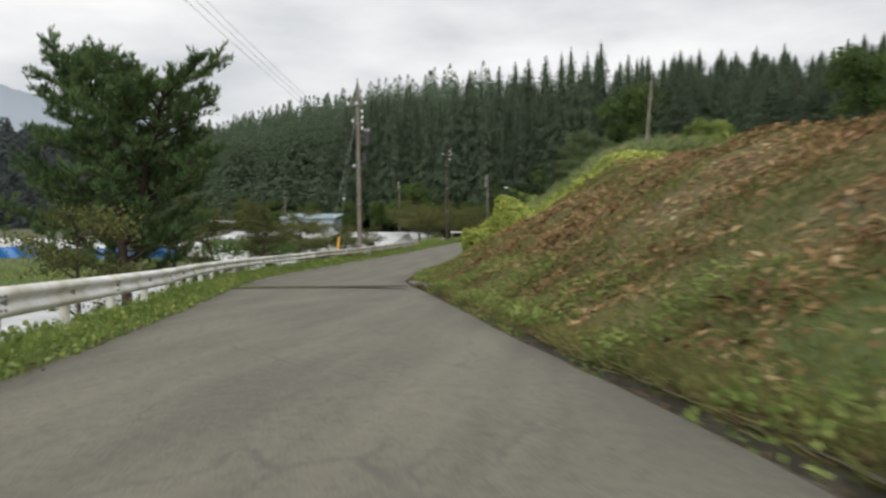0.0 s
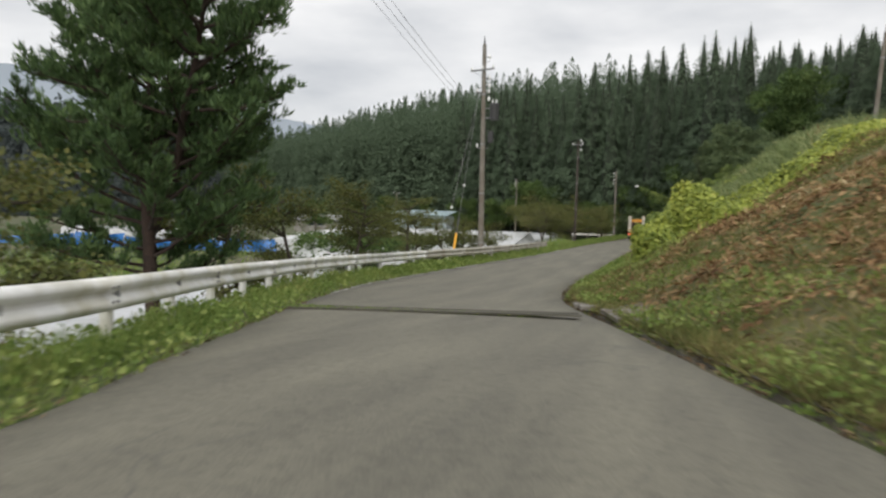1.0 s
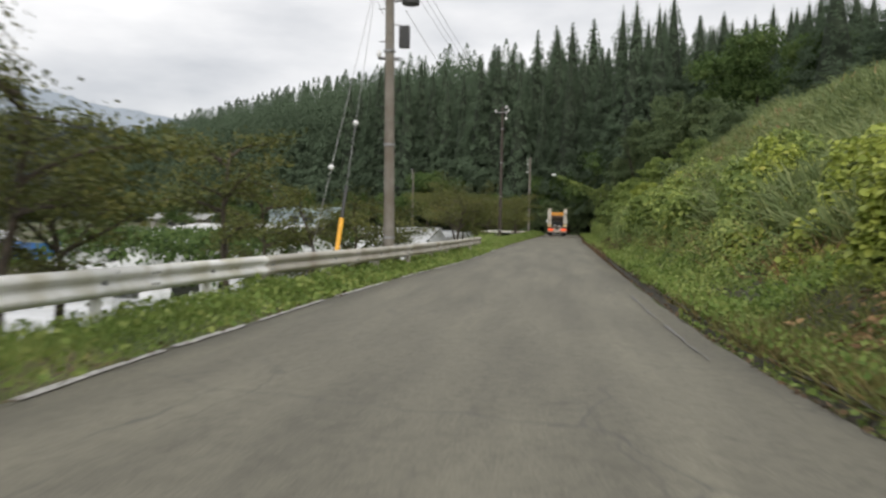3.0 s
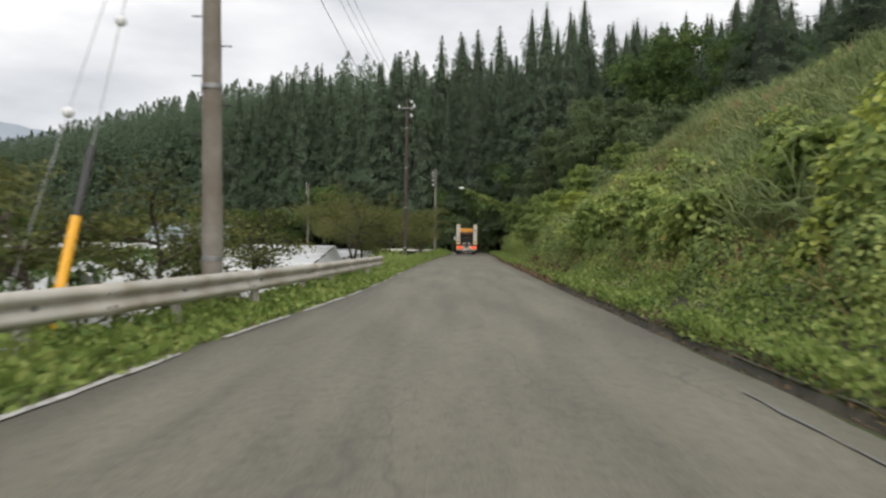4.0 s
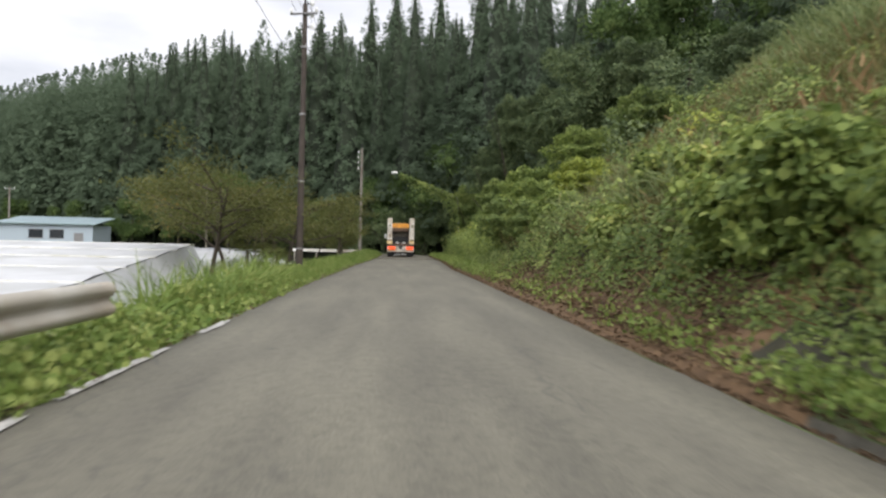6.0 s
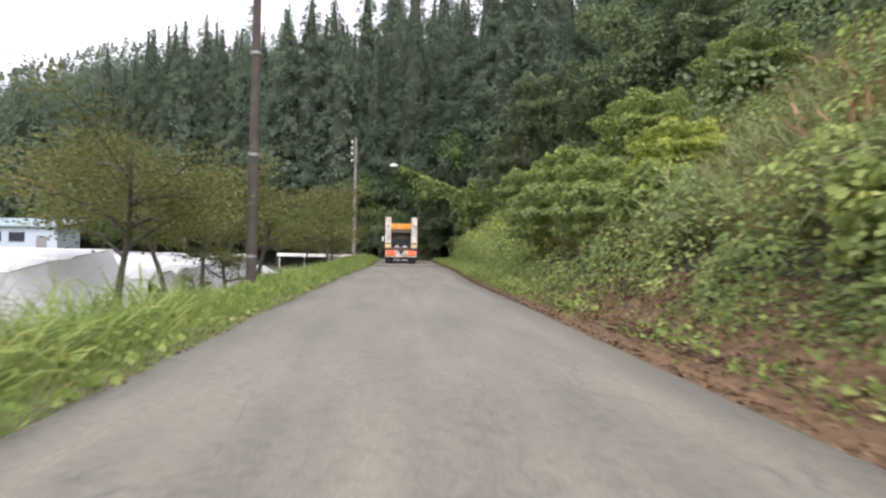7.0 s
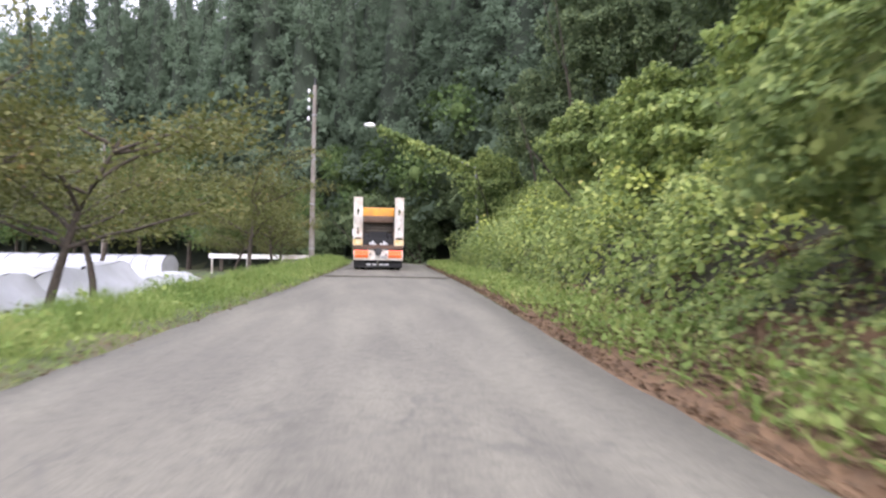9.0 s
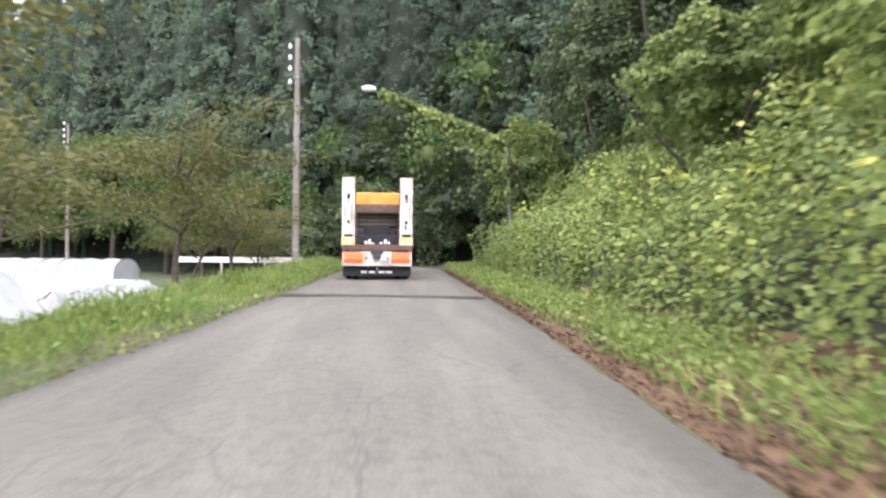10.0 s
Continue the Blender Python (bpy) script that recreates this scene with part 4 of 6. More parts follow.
roadside_trees()


def pine_tree(x, y, z, top):
    """A tall pine with a reddish leaning trunk and flat layers of needles."""
    global rng
    rng = np.random.default_rng(11)
    h = top - z
    wood, tuft = [], []
    trunk, tr = limb((0, 0, 0), (-0.10, -0.06, 1), h * 0.95, 0.20, 0.03, 12)
    wood.append(tube(trunk, tr, 10))
    second, sr = limb(trunk[3], (0.40, -0.12, 1), h * 0.60, 0.14, 0.03, 9)
    wood.append(tube(second, sr, 8))
    for stem, count, lo in ((trunk, 70, 0.13), (second, 30, 0.12)):
        m = len(stem) - 1
        for k in range(count):
            u = lo + (0.99 - lo) * (k + rng.random()) / count
            i = u * m
            a = stem[int(i)] + (stem[min(int(i) + 1, m)] - stem[int(i)]) * (i % 1)
            th = k * 2.4 + rng.normal(0, 0.3)
            zz = a[2] / h
            reach = 3.6 * min(1.0, (1.06 - zz) / 0.72) ** 0.8 * (0.82 if zz < 0.55 and math.sin(th) > 0 else 1.0) * rng.uniform(0.65, 1.1)
            br, rr = limb(a, (math.cos(th), math.sin(th), 0.12 + 0.5 * zz), reach, 0.05, 0.03, 6)
            wood.append(tube(br, rr, 5))
            for j in range(2, 7):
                for _ in range(4):
                    tw, tr2 = limb(br[j], (math.cos(th + rng.normal(0, 1.0)), math.sin(th + rng.normal(0, 1.0)), rng.uniform(0.0, 0.8)), 0.55 * rng.uniform(0.6, 1.3), 0.014, 0.06, 3)
                    wood.append(tube(tw, tr2, 3))
                    tuft += [(tw[q], tw[q] - tw[q - 1]) for q in (1, 2, 3)]
    p = np.repeat(np.array([t[0] for t in tuft]), 11, 0)
    d = np.repeat(np.array([t[1] for t in tuft]), 11, 0)
    p = p + rng.normal(0, 0.05, p.shape)
    al = unit(unit(d) * 0.7 + rng.normal(0, 0.45, p.shape) + np.array([0, 0, 0.75]))
    v, f = leaves(p, al, scatter_dirs(len(p), 0.4), rng.uniform(0.16, 0.28, len(p)), 0.30, DIAMOND)
    wv, wf = gather(wood)
    plant("pine_tree", (mesh_fast("trunk", wv, wf, PINE_BARK), mesh_fast("crown", v, f, PINE_LEAF)), x, y, z, "tall dark green pine with reddish trunk beside the guardrail", "tree")


pine_tree(-2.4, -9.8, -1.0, 9.6)


# for stem and core: the crown's inner shade is put into this dark green
CROWN_CORE = surface("shaded_crown_core", [(0.3, (0.026, 0.036, 0.022)), (0.7, (0.052, 0.07, 0.042))], 3.0, 8, 0.95, 0, 0.5, 12)


def cedar_meshes(seed, n, low, frond):
    """A conical Japanese cedar one metre tall: slim trunk, drooping sprays of small fronds in lobes."""
    global rng
    rng = np.random.default_rng(seed)
    each = 20 if n > 5000 else 6
    m = n // each
    u = low + (1 - low) * rng.random(m) ** 1.1
    th = rng.random(m) * 2 * np.pi
    ph = rng.random(6) * 6.28
    r = 0.25 * (1.002 - u) ** 0.9 * (0.7 + 0.3 * smooth(low, low + 0.25, u))
    lobes = 0.86 + 0.15 * np.sin(th * 3 + u * 21 + ph[0]) * np.sin(th * 2 - u * 33 + ph[1]) + 0.09 * np.sin(u * 62 + 2 * np.sin(th + ph[2]) + ph[3]) + 0.12 * np.sin(th * 5 + u * 47 + ph[4])
    rad = r * lobes * np.sqrt(rng.uniform(0.62, 1, m)) + 0.001
    base = np.stack([rad * np.cos(th), rad * np.sin(th), u - 0.25 * rad], -1)
    axis = unit(np.stack([np.cos(th) * 0.8, np.sin(th) * 0.8, rng.uniform(-1.1, 0.1, m) + 1.7 * smooth(0.9, 1.0, u)], -1) + rng.normal(0, 0.2, (m, 3)))
    near = n > 30000
    grow = (0.22 if near else 0.30) + 1.0 * (1 - u)
    reach = 3.4 * frond * grow * rng.uniform(0.7, 1.3, m) * np.clip((1 - u) / 0.16, 0.3, 1)
    u, th, grow, reach = (np.repeat(q, each) for q in (u, th, grow, reach))
    base, axis = np.repeat(base, each, 0), np.repeat(axis, each, 0)
    k = len(u)
    t = rng.random(k)
    tip = np.clip((1 - u) / 0.12, 0.5 if near else 0.75, 1)
    p = base + axis * (reach * (t - 0.55))[:, None] + rng.normal(0, 1, (k, 3)) * (0.20 * reach * (1.15 - t))[:, None]
    al = unit(axis + rng.normal(0, 0.4, (k, 3)))
    out = unit(np.stack([np.cos(th), np.sin(th), np.full(k, 0.38)], -1) + rng.normal(0, 0.13, (k, 3)))
    v, f = leaves(p, al, out, rng.uniform(0.6, 1.2, k) * frond * grow * tip, 1.0, DIAMOND)
    # added solid cone, dark so that gaps between fronds look shaded
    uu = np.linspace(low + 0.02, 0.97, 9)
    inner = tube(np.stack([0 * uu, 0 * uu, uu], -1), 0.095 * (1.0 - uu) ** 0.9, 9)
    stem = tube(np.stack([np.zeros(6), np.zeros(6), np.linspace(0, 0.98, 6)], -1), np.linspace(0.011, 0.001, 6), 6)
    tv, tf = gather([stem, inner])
    return mesh_fast("trunk", tv, tf, CROWN_CORE), mesh_fast("crown", v, f, CEDAR_LEAF)


CEDARS = [cedar_meshes(60 + k, 31000, 0.08 + 0.05 * (k % 3), 0.0118) for k in range(5)]
FAR_CEDARS = [cedar_meshes(70 + k, 12000, 0.15, 0.0185) for k in range(4)]


def wood_meshes(seed, n):
    """A rounded broadleaf forest tree one metre tall."""
    global rng
    rng = np.random.default_rng(seed)
    clump = np.array([(rng.normal(0, 0.19), rng.normal(0, 0.19), rng.uniform(0.35, 0.9)) for _ in range(26)])
    pick = rng.integers(0, 26, n)
    d = scatter_dirs(n, 0.35)
    p = clump[pick] + d * rng.uniform(0.045, 0.13, n)[:, None]
    v, f = leaves(p, unit(d + rng.normal(0, 0.5, d.shape)), unit(d + rng.normal(0, 0.4, d.shape)), rng.uniform(0.016, 0.032, n), 1.2, DIAMOND)
    v, f = gather([(v, f)] + [ball(c, (0.045, 0.045, 0.045)) for c in clump])
    tv, tf = tube(np.array([(0, 0, 0), (0.01, 0, 0.3), (0, 0.02, 0.7)]), [0.025, 0.018, 0.006], 6)
    return mesh_fast("trunk", tv, tf, BARK), mesh_fast("crown", v, f, WOOD_LEAF)


WOODS = [wood_meshes(80 + k, 8000) for k in range(3)]


def cedar_wood():
    global rng
    rng = np.random.default_rng(5)
    spots = []
    for row, s in enumerate([2.0, 6.0, 10.5, 16, 22, 29, 37, 47, 60, 76]):
        step = 4.2 + 0.25 * row
        for a in np.arange(-70, 300, step):
            aa = a + rng.uniform(-1.6, 1.6)
            ss = s + rng.uniform(-1.8, 1.8)
            x, y = 10 - 0.746 * aa + 0.665 * ss, 108 + 0.665 * aa + 0.746 * ss
            if abs(x - 4.5) < 6 and y < 109:
                continue
            o = x - float(rx(y))
            if 0 < o < 15 and y < 100:
                continue
            spots.append((math.hypot(x - 4, y - 70), x, y, ss))
    for _ in range(75):
        x, y = rng.uniform(25, 80), rng.uniform(30, 104)
        if x - float(rx(y)) > 17:
            spots.append((math.hypot(x - 4, y - 70), x, y, 4.0))
    spots.sort()
    rest_v = []
    small = cedar_meshes(99, 2400, 0.12, 0.036)
    sc = np.empty(len(small[1].vertices) * 3, np.float32)
    small[1].vertices.foreach_get("co", sc)
    sc = sc.reshape(-1, 3)
    for k, (_, x, y, ss) in enumerate(spots):
        z = float(height(x, y)) - 0.3
        top = float(np.interp(x, [-120, -45, -10, 12, 26, 50, 80], [32.5, 33, 28.6, 28.2, 29, 27, 25])) + float(np.interp(x, [-10, 20], [0.36, 0.15])) * max(ss - 8, 0) + 1.0 + rng.normal(0, 2.7)
        if x > 22:
            top = min(top, 1.0 + 0.212 * math.hypot(x - 12.7, y + 35) + rng.normal(0, 1.2))
        h = float(np.clip(top - z, 5, 33))
        wide = rng.uniform(0.85, 1.2) * (27 / h) ** 0.55
        if k < 298:
            t = plant("cedar_tree", CEDARS[int(rng.integers(5))] if k < 80 else FAR_CEDARS[int(rng.integers(4))], x, y, z, "tall dark green conical cedar on the wooded hillside", "tree", "cedars of the hillside wood", h * wide, rng.uniform(0, 6.28), 1 / wide)
        else:
            c, s_ = math.cos(k * 1.9), math.sin(k * 1.9)
            q = np.stack([(sc[:, 0] * c - sc[:, 1] * s_) * h * wide * 1.1, (sc[:, 0] * s_ + sc[:, 1] * c) * h * wide * 1.1, sc[:, 2] * h], -1) + np.array([x, y, z])
            rest_v.append(q)
    v = np.concatenate(rest_v)
    f = np.arange(len(v)).reshape(-1, 4)[:, ::-1]
    tagged(part_mesh("cedar_wood", mesh_fast("cedar_wood", v, f, CEDAR_LEAF)), "dense dark cedar forest covering the hill", "forest", kind="stuff")


cedar_wood()


def wood_margin():
    """Broadleaf trees along the foot of the wood and behind the bank crest."""
    global rng
    rng = np.random.default_rng(6)
    spots = [(-13, 126, 10), (-19, 131, 11.5), (-9, 121, 7.5), (-27, 136, 8), (-36, 143, 7), (-3, 117.5, 7), (-50, 156, 8), (-64, 168, 9), (3, 113.5, 8.5), (7.5, 110.5, 9.5), (-80, 182, 9), (12, 107, 10.5),
             (33, 20, 7.0), (44, 12, 9), (50, 25, 10), (41, 0, 6), (58, 5, 9), (27, 66, 9), (24, 74, 9), (22, 82, 10),
             (-112, 66, 5), (-100, 72, 5.5), (-90, 77, 5), (-81, 80, 6), (-73, 85, 5), (-65, 88, 5.5), (-57, 92, 5), (-50, 96, 5.5), (-42, 100, 5)]
    for k, (x, y, h) in enumerate(spots):
        plant("broadleaf_tree", WOODS[k % 3], x, y, float(height(x, y)) - 0.2, "rounded green broadleaf tree at the edge of the wood", "tree", "broadleaf trees at the wood edge", h * rng.uniform(0.95, 1.2), k * 1.3)


wood_margin()

# ---- growth on the bank and verges ----


def stuff(name, arrays, mat, label, category):
    v, f = arrays
    return tagged(part_mesh(name, mesh_fast(name, v, f, mat)), label, category, kind="stuff")


def on_bank(n, y0, y1, o0, o1, bias=1.0):
    y = rng.uniform(y0, y1, n)
    o = o0 + (o1 - o0) * rng.random(n) ** bias
    x = rx(y) + o
    return x, y, o


def kudzu(n, y0, y1, o0, o1, thick, size, bias=1.0, clump=2.2, floor=0.12, cut=0.0, seed=4.0):
    """A mat of big leaves draped over the bank in mounds, each leaf lying on the swell under it."""
    def swell(x, y):
        o = x - rx(y)
        mound = 0.38 - cut + 0.85 * rolling(x, y, clump, seed) + 0.35 * rolling(x, y, clump * 0.4, 1.0)
        fade = smooth(o0 - 0.1, o0 + 0.9, o) * (1 - 0.8 * smooth(o1 - 1.2, o1, o)) * smooth(y0 - 0.1, y0 + 1.5, y) * (1 - smooth(y1 - 2, y1, y))
        return mound, 1.3 * thick * fade * (0.04 + np.clip(mound, 0, 1.3) ** 1.3)

    x, y, o = on_bank(n, y0, y1, o0, o1, bias)
    mound, lift = swell(x, y)
    keep = rng.random(n) < floor + 1.2 * np.clip(mound, 0, 1)
    x, y, lift = x[keep], y[keep], lift[keep]
    n, e = len(x), 0.12
    gx = (height(x + e, y) + swell(x + e, y)[1] - height(x - e, y) - swell(x - e, y)[1]) / (2 * e)
    gy = (height(x, y + e) + swell(x, y + e)[1] - height(x, y - e) - swell(x, y - e)[1]) / (2 * e)
    nm = unit(np.stack([-np.clip(gx, -2.5, 2.5), -np.clip(gy, -2.5, 2.5), np.ones(n)], -1))
    lift = lift * np.where(rng.random(n) < 0.7, rng.uniform(0.84, 1.03, n), rng.uniform(0.25, 0.84, n))
    p = np.stack([x, y, height(x, y)], -1) + slope_normal(x, y) * lift[:, None]
    down = unit(nm * np.array([1, 1, 0]) + np.array([0, 0, -0.5]) + rng.normal(0, 0.45, (n, 3)))
    return leaves(p, down, unit(nm + np.array([-0.1, -0.1, 0.35]) + rng.normal(0, 0.30, (n, 3))), rng.uniform(0.6, 1.3, n) * size, 1.1, ROUND)


def bush(c, radius, n, size):
    """A heap of leaves over a hidden shrub."""
    d = scatter_dirs(n, 0.35)
    lump = 0.75 + 0.28 * np.sin(d[:, 0] * 5 + c[1]) * np.sin(d[:, 1] * 6 + c[0]) + 0.12 * np.sin(d[:, 2] * 11)
    p = np.array(c) + d * np.array(radius) * (lump * rng.uniform(0.72, 1.0, n) ** 0.5)[:, None]
    return leaves(p, unit(d * np.array([1, 1, 0.2]) - np.array([0, 0, 0.5]) + rng.normal(0, 0.45, d.shape)), unit(d + rng.normal(0, 0.4, d.shape) + np.array([0, 0, 0.3])), rng.uniform(0.6, 1.2, n) * size, 1.05, ROUND)


def blades(x, y, z, tall, width, lean=0.35, shape=BLADE):
    n = len(x)
    p = np.stack([x, y, z], -1)
    al = unit(rng.normal(0, lean, (n, 3)) * np.array([1, 1, 0]) + np.array([0, 0, 1.0]))
    return leaves(p, al, unit(rng.normal(size=(n, 3)) * np.array([1, 1, 0.1])), tall, width / np.maximum(tall, 0.01), shape)


def slope_heaps():
    """Shrubs buried under kudzu along the foot of the slope, overhanging the weeds."""
    out = []
    for k in range(14):
        y = 15.5 + 1.95 * k + rng.uniform(-1.1, 1.1)
        o = rng.uniform(2.4, 4.3)
        x = float(rx(y)) + o
        q = rng.uniform(0.85, 1.35) if 3 < k < 9 else rng.uniform(0.6, 1.0)
        c, r = (x, y, float(height(x, y)) + 0.42 * q), (q * 1.15, q * 1.35, q * 1.05)
        out += [bush(c, r, int(1900 * q * q + 300), 0.15), ball(c, tuple(0.55 * v for v in r))]
        for _ in range(3):
            a = rng.uniform(-1.2, 1.2)
            c2 = (x - rng.uniform(0.1, 0.6) * q, y + a * q, c[2] + rng.uniform(0.1, 0.7) * q)
            out.append(bush(c2, (0.55 * q, 0.6 * q, 0.5 * q), 420, 0.14))
    return out


def upper_heaps():
    """Low mounds of kudzu climbing among the grass."""
    out = []
    for _ in range(22):
        y, o = rng.uniform(12, 50), rng.uniform(4.5, 12)
        x, q = float(rx(y)) + o, rng.uniform(0.4, 0.8)
        out.append(bush((x, y, float(height(x, y)) + 0.35 * q), (q * 1.3, q * 1.6, q * 0.8), int(900 * q), 0.14))
    return out


rng = np.random.default_rng(21)
# bright heap at the corner of the mown bank, then the long kudzu slope
stuff("kudzu_heap", gather([kudzu(26000, -2.0, 7, 2.0, 5.6, 1.1, 0.13, 1.0, 1.5, 0.08), kudzu(12000, 0, 9, 4.5, 8.5, 0.4, 0.12, 1.0, 1.5, 0.1), kudzu(22000, 4, 17, 1.8, 5.6, 0.95, 0.13, 1.0, 1.4, 0.0, 0.28), kudzu(8000, 0, 9, 6.5, 12, 0.5, 0.14)]), KUDZU_YELLOW, "yellow-green kudzu leaves heaped over the bank", "kudzu")
stuff("kudzu_slope", gather([kudzu(50000, 9, 40, 1.9, 6.0, 1.15, 0.135, 0.9, 1.6, 0.0, 0.34), kudzu(15000, 38, 60, 3.0, 9, 0.9, 0.13, 1.0, 2.0, 0.0, 0.25)] + slope_heaps() + upper_heaps()), KUDZU_LEAF, "broad green kudzu leaves covering the roadside slope", "kudzu")
stuff("vine_slope", gather([kudzu(76000, 62, 104, 1.6, 9.8, 0.75, 0.10, 0.9, 1.4, 0.12)]), VINE_LEAF, "green vines smothering the bank below the wood", "vine")
stuff("yellow_vines", gather([kudzu(30000, 60, 100, 2.3, 10.4, 1.1, 0.11, 1.0, 1.7, 0.0, 0.3, 7.0), kudzu(9000, 34, 56, 3.0, 7, 0.9, 0.12, 1.0, 2.2, 0.0, 0.3, 7.0)]), KUDZU_YELLOW, "yellowing vine leaves among the green ones", "vine")
stuff("fine_creeper", gather([kudzu(44000, 7, 44, 1.3, 4.6, 0.5, 0.075, 1.0, 1.2, 0.4, 0.0, 1.0), kudzu(32000, 34, 53, 1.5, 10, 0.7, 0.085, 1.0, 1.5, 0.22, 0.0, 2.0), kudzu(14000, 50, 63, 3.0, 10, 0.7, 0.085, 1.0, 1.5, 0.22, 0.0, 2.0), kudzu(7000, 50, 64, 1.1, 3.6, 0.25, 0.08, 1.0, 1.0, 0.3, 0.1, 3.0)]), VINE_LEAF, "small-leaved creeper between the kudzu heaps", "creeper")
stuff("shaded_vine_slope", kudzu(44000, 50, 106, 6, 17, 1.7, 0.15, 1.0, 2.3), SHADED_VINE_LEAF, "darkened copy of the vine leaves below the cedars", "creeper")
stuff("vine_slope_light", kudzu(90000, 61, 100, 1.8, 9.4, 0.95, 0.10, 0.9, 1.15, 0.04, 0.06), KUDZU_LEAF, "broad kudzu leaves over the vine bank", "kudzu")


def shrubs():
    data = [((20.7, 52.7, 9.9), (1.6, 1.6, 1.5), SHADED_VINE_LEAF), ((17.4, 51.5, 8.6), (1.7, 1.9, 1.6), SHADED_VINE_LEAF), ((15.2, 56.5, 7.2), (1.7, 2.2, 1.5), VINE_LEAF), ((13.4, 61, 5.9), (2.0, 2.4, 1.7), KUDZU_LEAF),
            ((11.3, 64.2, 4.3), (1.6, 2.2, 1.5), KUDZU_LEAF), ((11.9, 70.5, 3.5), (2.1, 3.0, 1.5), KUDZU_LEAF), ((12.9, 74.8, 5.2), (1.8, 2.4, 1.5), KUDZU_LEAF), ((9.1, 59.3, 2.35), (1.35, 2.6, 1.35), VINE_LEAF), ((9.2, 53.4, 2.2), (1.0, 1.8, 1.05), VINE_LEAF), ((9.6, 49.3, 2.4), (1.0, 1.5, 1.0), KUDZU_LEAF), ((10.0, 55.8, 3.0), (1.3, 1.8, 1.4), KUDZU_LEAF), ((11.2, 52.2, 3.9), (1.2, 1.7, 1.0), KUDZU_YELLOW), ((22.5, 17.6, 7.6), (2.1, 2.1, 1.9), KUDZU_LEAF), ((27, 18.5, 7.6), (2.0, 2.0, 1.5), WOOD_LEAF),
            ((14.2, 88.5, 11.2), (2.2, 2.6, 3.6), SHADED_VINE_LEAF), ((16.8, 86.2, 11.5), (2.4, 2.6, 3.8), SHADED_VINE_LEAF), ((12.4, 90.5, 7.4), (2.2, 2.6, 3.0), SHADED_VINE_LEAF), ((11.8, 79, 4.6), (1.8, 2.4, 1.8), VINE_LEAF), ((15.0, 73.5, 9.0), (2.4, 2.6, 2.6), SHADED_VINE_LEAF),
            ((17.8, 66.5, 11.0), (2.6, 2.8, 2.8), SHADED_VINE_LEAF), ((11.2, 97.8, 4.4), (1.9, 1.7, 3.2), VINE_LEAF), ((10.8, 104.5, 5.5), (2.6, 2.6, 4.6), SHADED_VINE_LEAF), ((7.6, 108.2, 3.2), (2.6, 1.8, 3.6), SHADED_VINE_LEAF), ((3.8, 109.5, 2.6), (2.8, 1.6, 3.0), SHADED_VINE_LEAF), ((-0.8, 111.0, 1.4), (2.8, 1.6, 2.4), SHADED_VINE_LEAF)]
    for c, r, m in data:
        n = int(1700 * (r[0] * r[1] + r[1] * r[2] + r[0] * r[2]) ** 0.8 / 2.2)
        sh = empty("shrub", Matrix.Translation((c[0], c[1], float(height(c[0], c[1])))), "leafy shrub overgrown with green creeper on the bank", "shrub", "overgrown shrubs")
        z0 = float(height(c[0], c[1]))
        v, f = bush((0, 0, c[2] - z0), r, int(n * (1.5 if c[1] > 62 else 2.4)), 0.14 if c[1] > 62 else 0.10)
        v, f = gather([(v, f), ball((0, 0, c[2] - z0), (r[0] * 0.5, r[1] * 0.5, r[2] * 0.5))])
        part_mesh("crown", mesh_fast("crown", v, f, m), sh)
        stems = [tube(*limb((0.1 * k, 0.05 * k, -0.3), (rng.normal(0, 0.3), rng.normal(0, 0.3), 1), c[2] - z0 + 0.5 * r[2] + 0.3, 0.06, 0.0, 5), 5) for k in (-1, 0, 1)]
        v, f = gather(stems)
        part_mesh("stem", mesh_fast("stem", v, f, BARK), sh)


shrubs()


def vine_tree(x, y, h):
    """A slim dark tree whose limbs are hung with creeper."""
    z0 = float(height(x, y))
    t = empty("vine_tree", Matrix.Translation((x, y, z0)), "slim dark tree hung with green creeper above the bank", "tree", "creeper-hung trees")
    trunk, tr = limb((0, 0, -0.3), (0.0, 0.0, 1), h, 0.15, 0.12, 8)
    wood, tips = [tube(trunk, tr, 8)], []
    for k in range(9):
        a = trunk[3 + k % 5]
        th = k * 2.4
        br, rr = limb(a, (math.cos(th), math.sin(th), 0.35), h * 0.26, 0.07, 0.0, 5)
        wood.append(tube(br, rr, 5))
        tips += [br[3], br[5]]
    v, f = gather(wood)
    part_mesh("trunk", mesh_fast("trunk", v, f, BARK), t)
    v, f = gather([bush(tuple(q), (1.1, 1.1, 1.2), 760, 0.14) for q in tips + [trunk[8]]])
    part_mesh("crown", mesh_fast("crown", v, f, SHADED_VINE_LEAF), t)


vine_tree(14.0, 69.0, 8.5)
vine_tree(17.0, 74.0, 8.0)


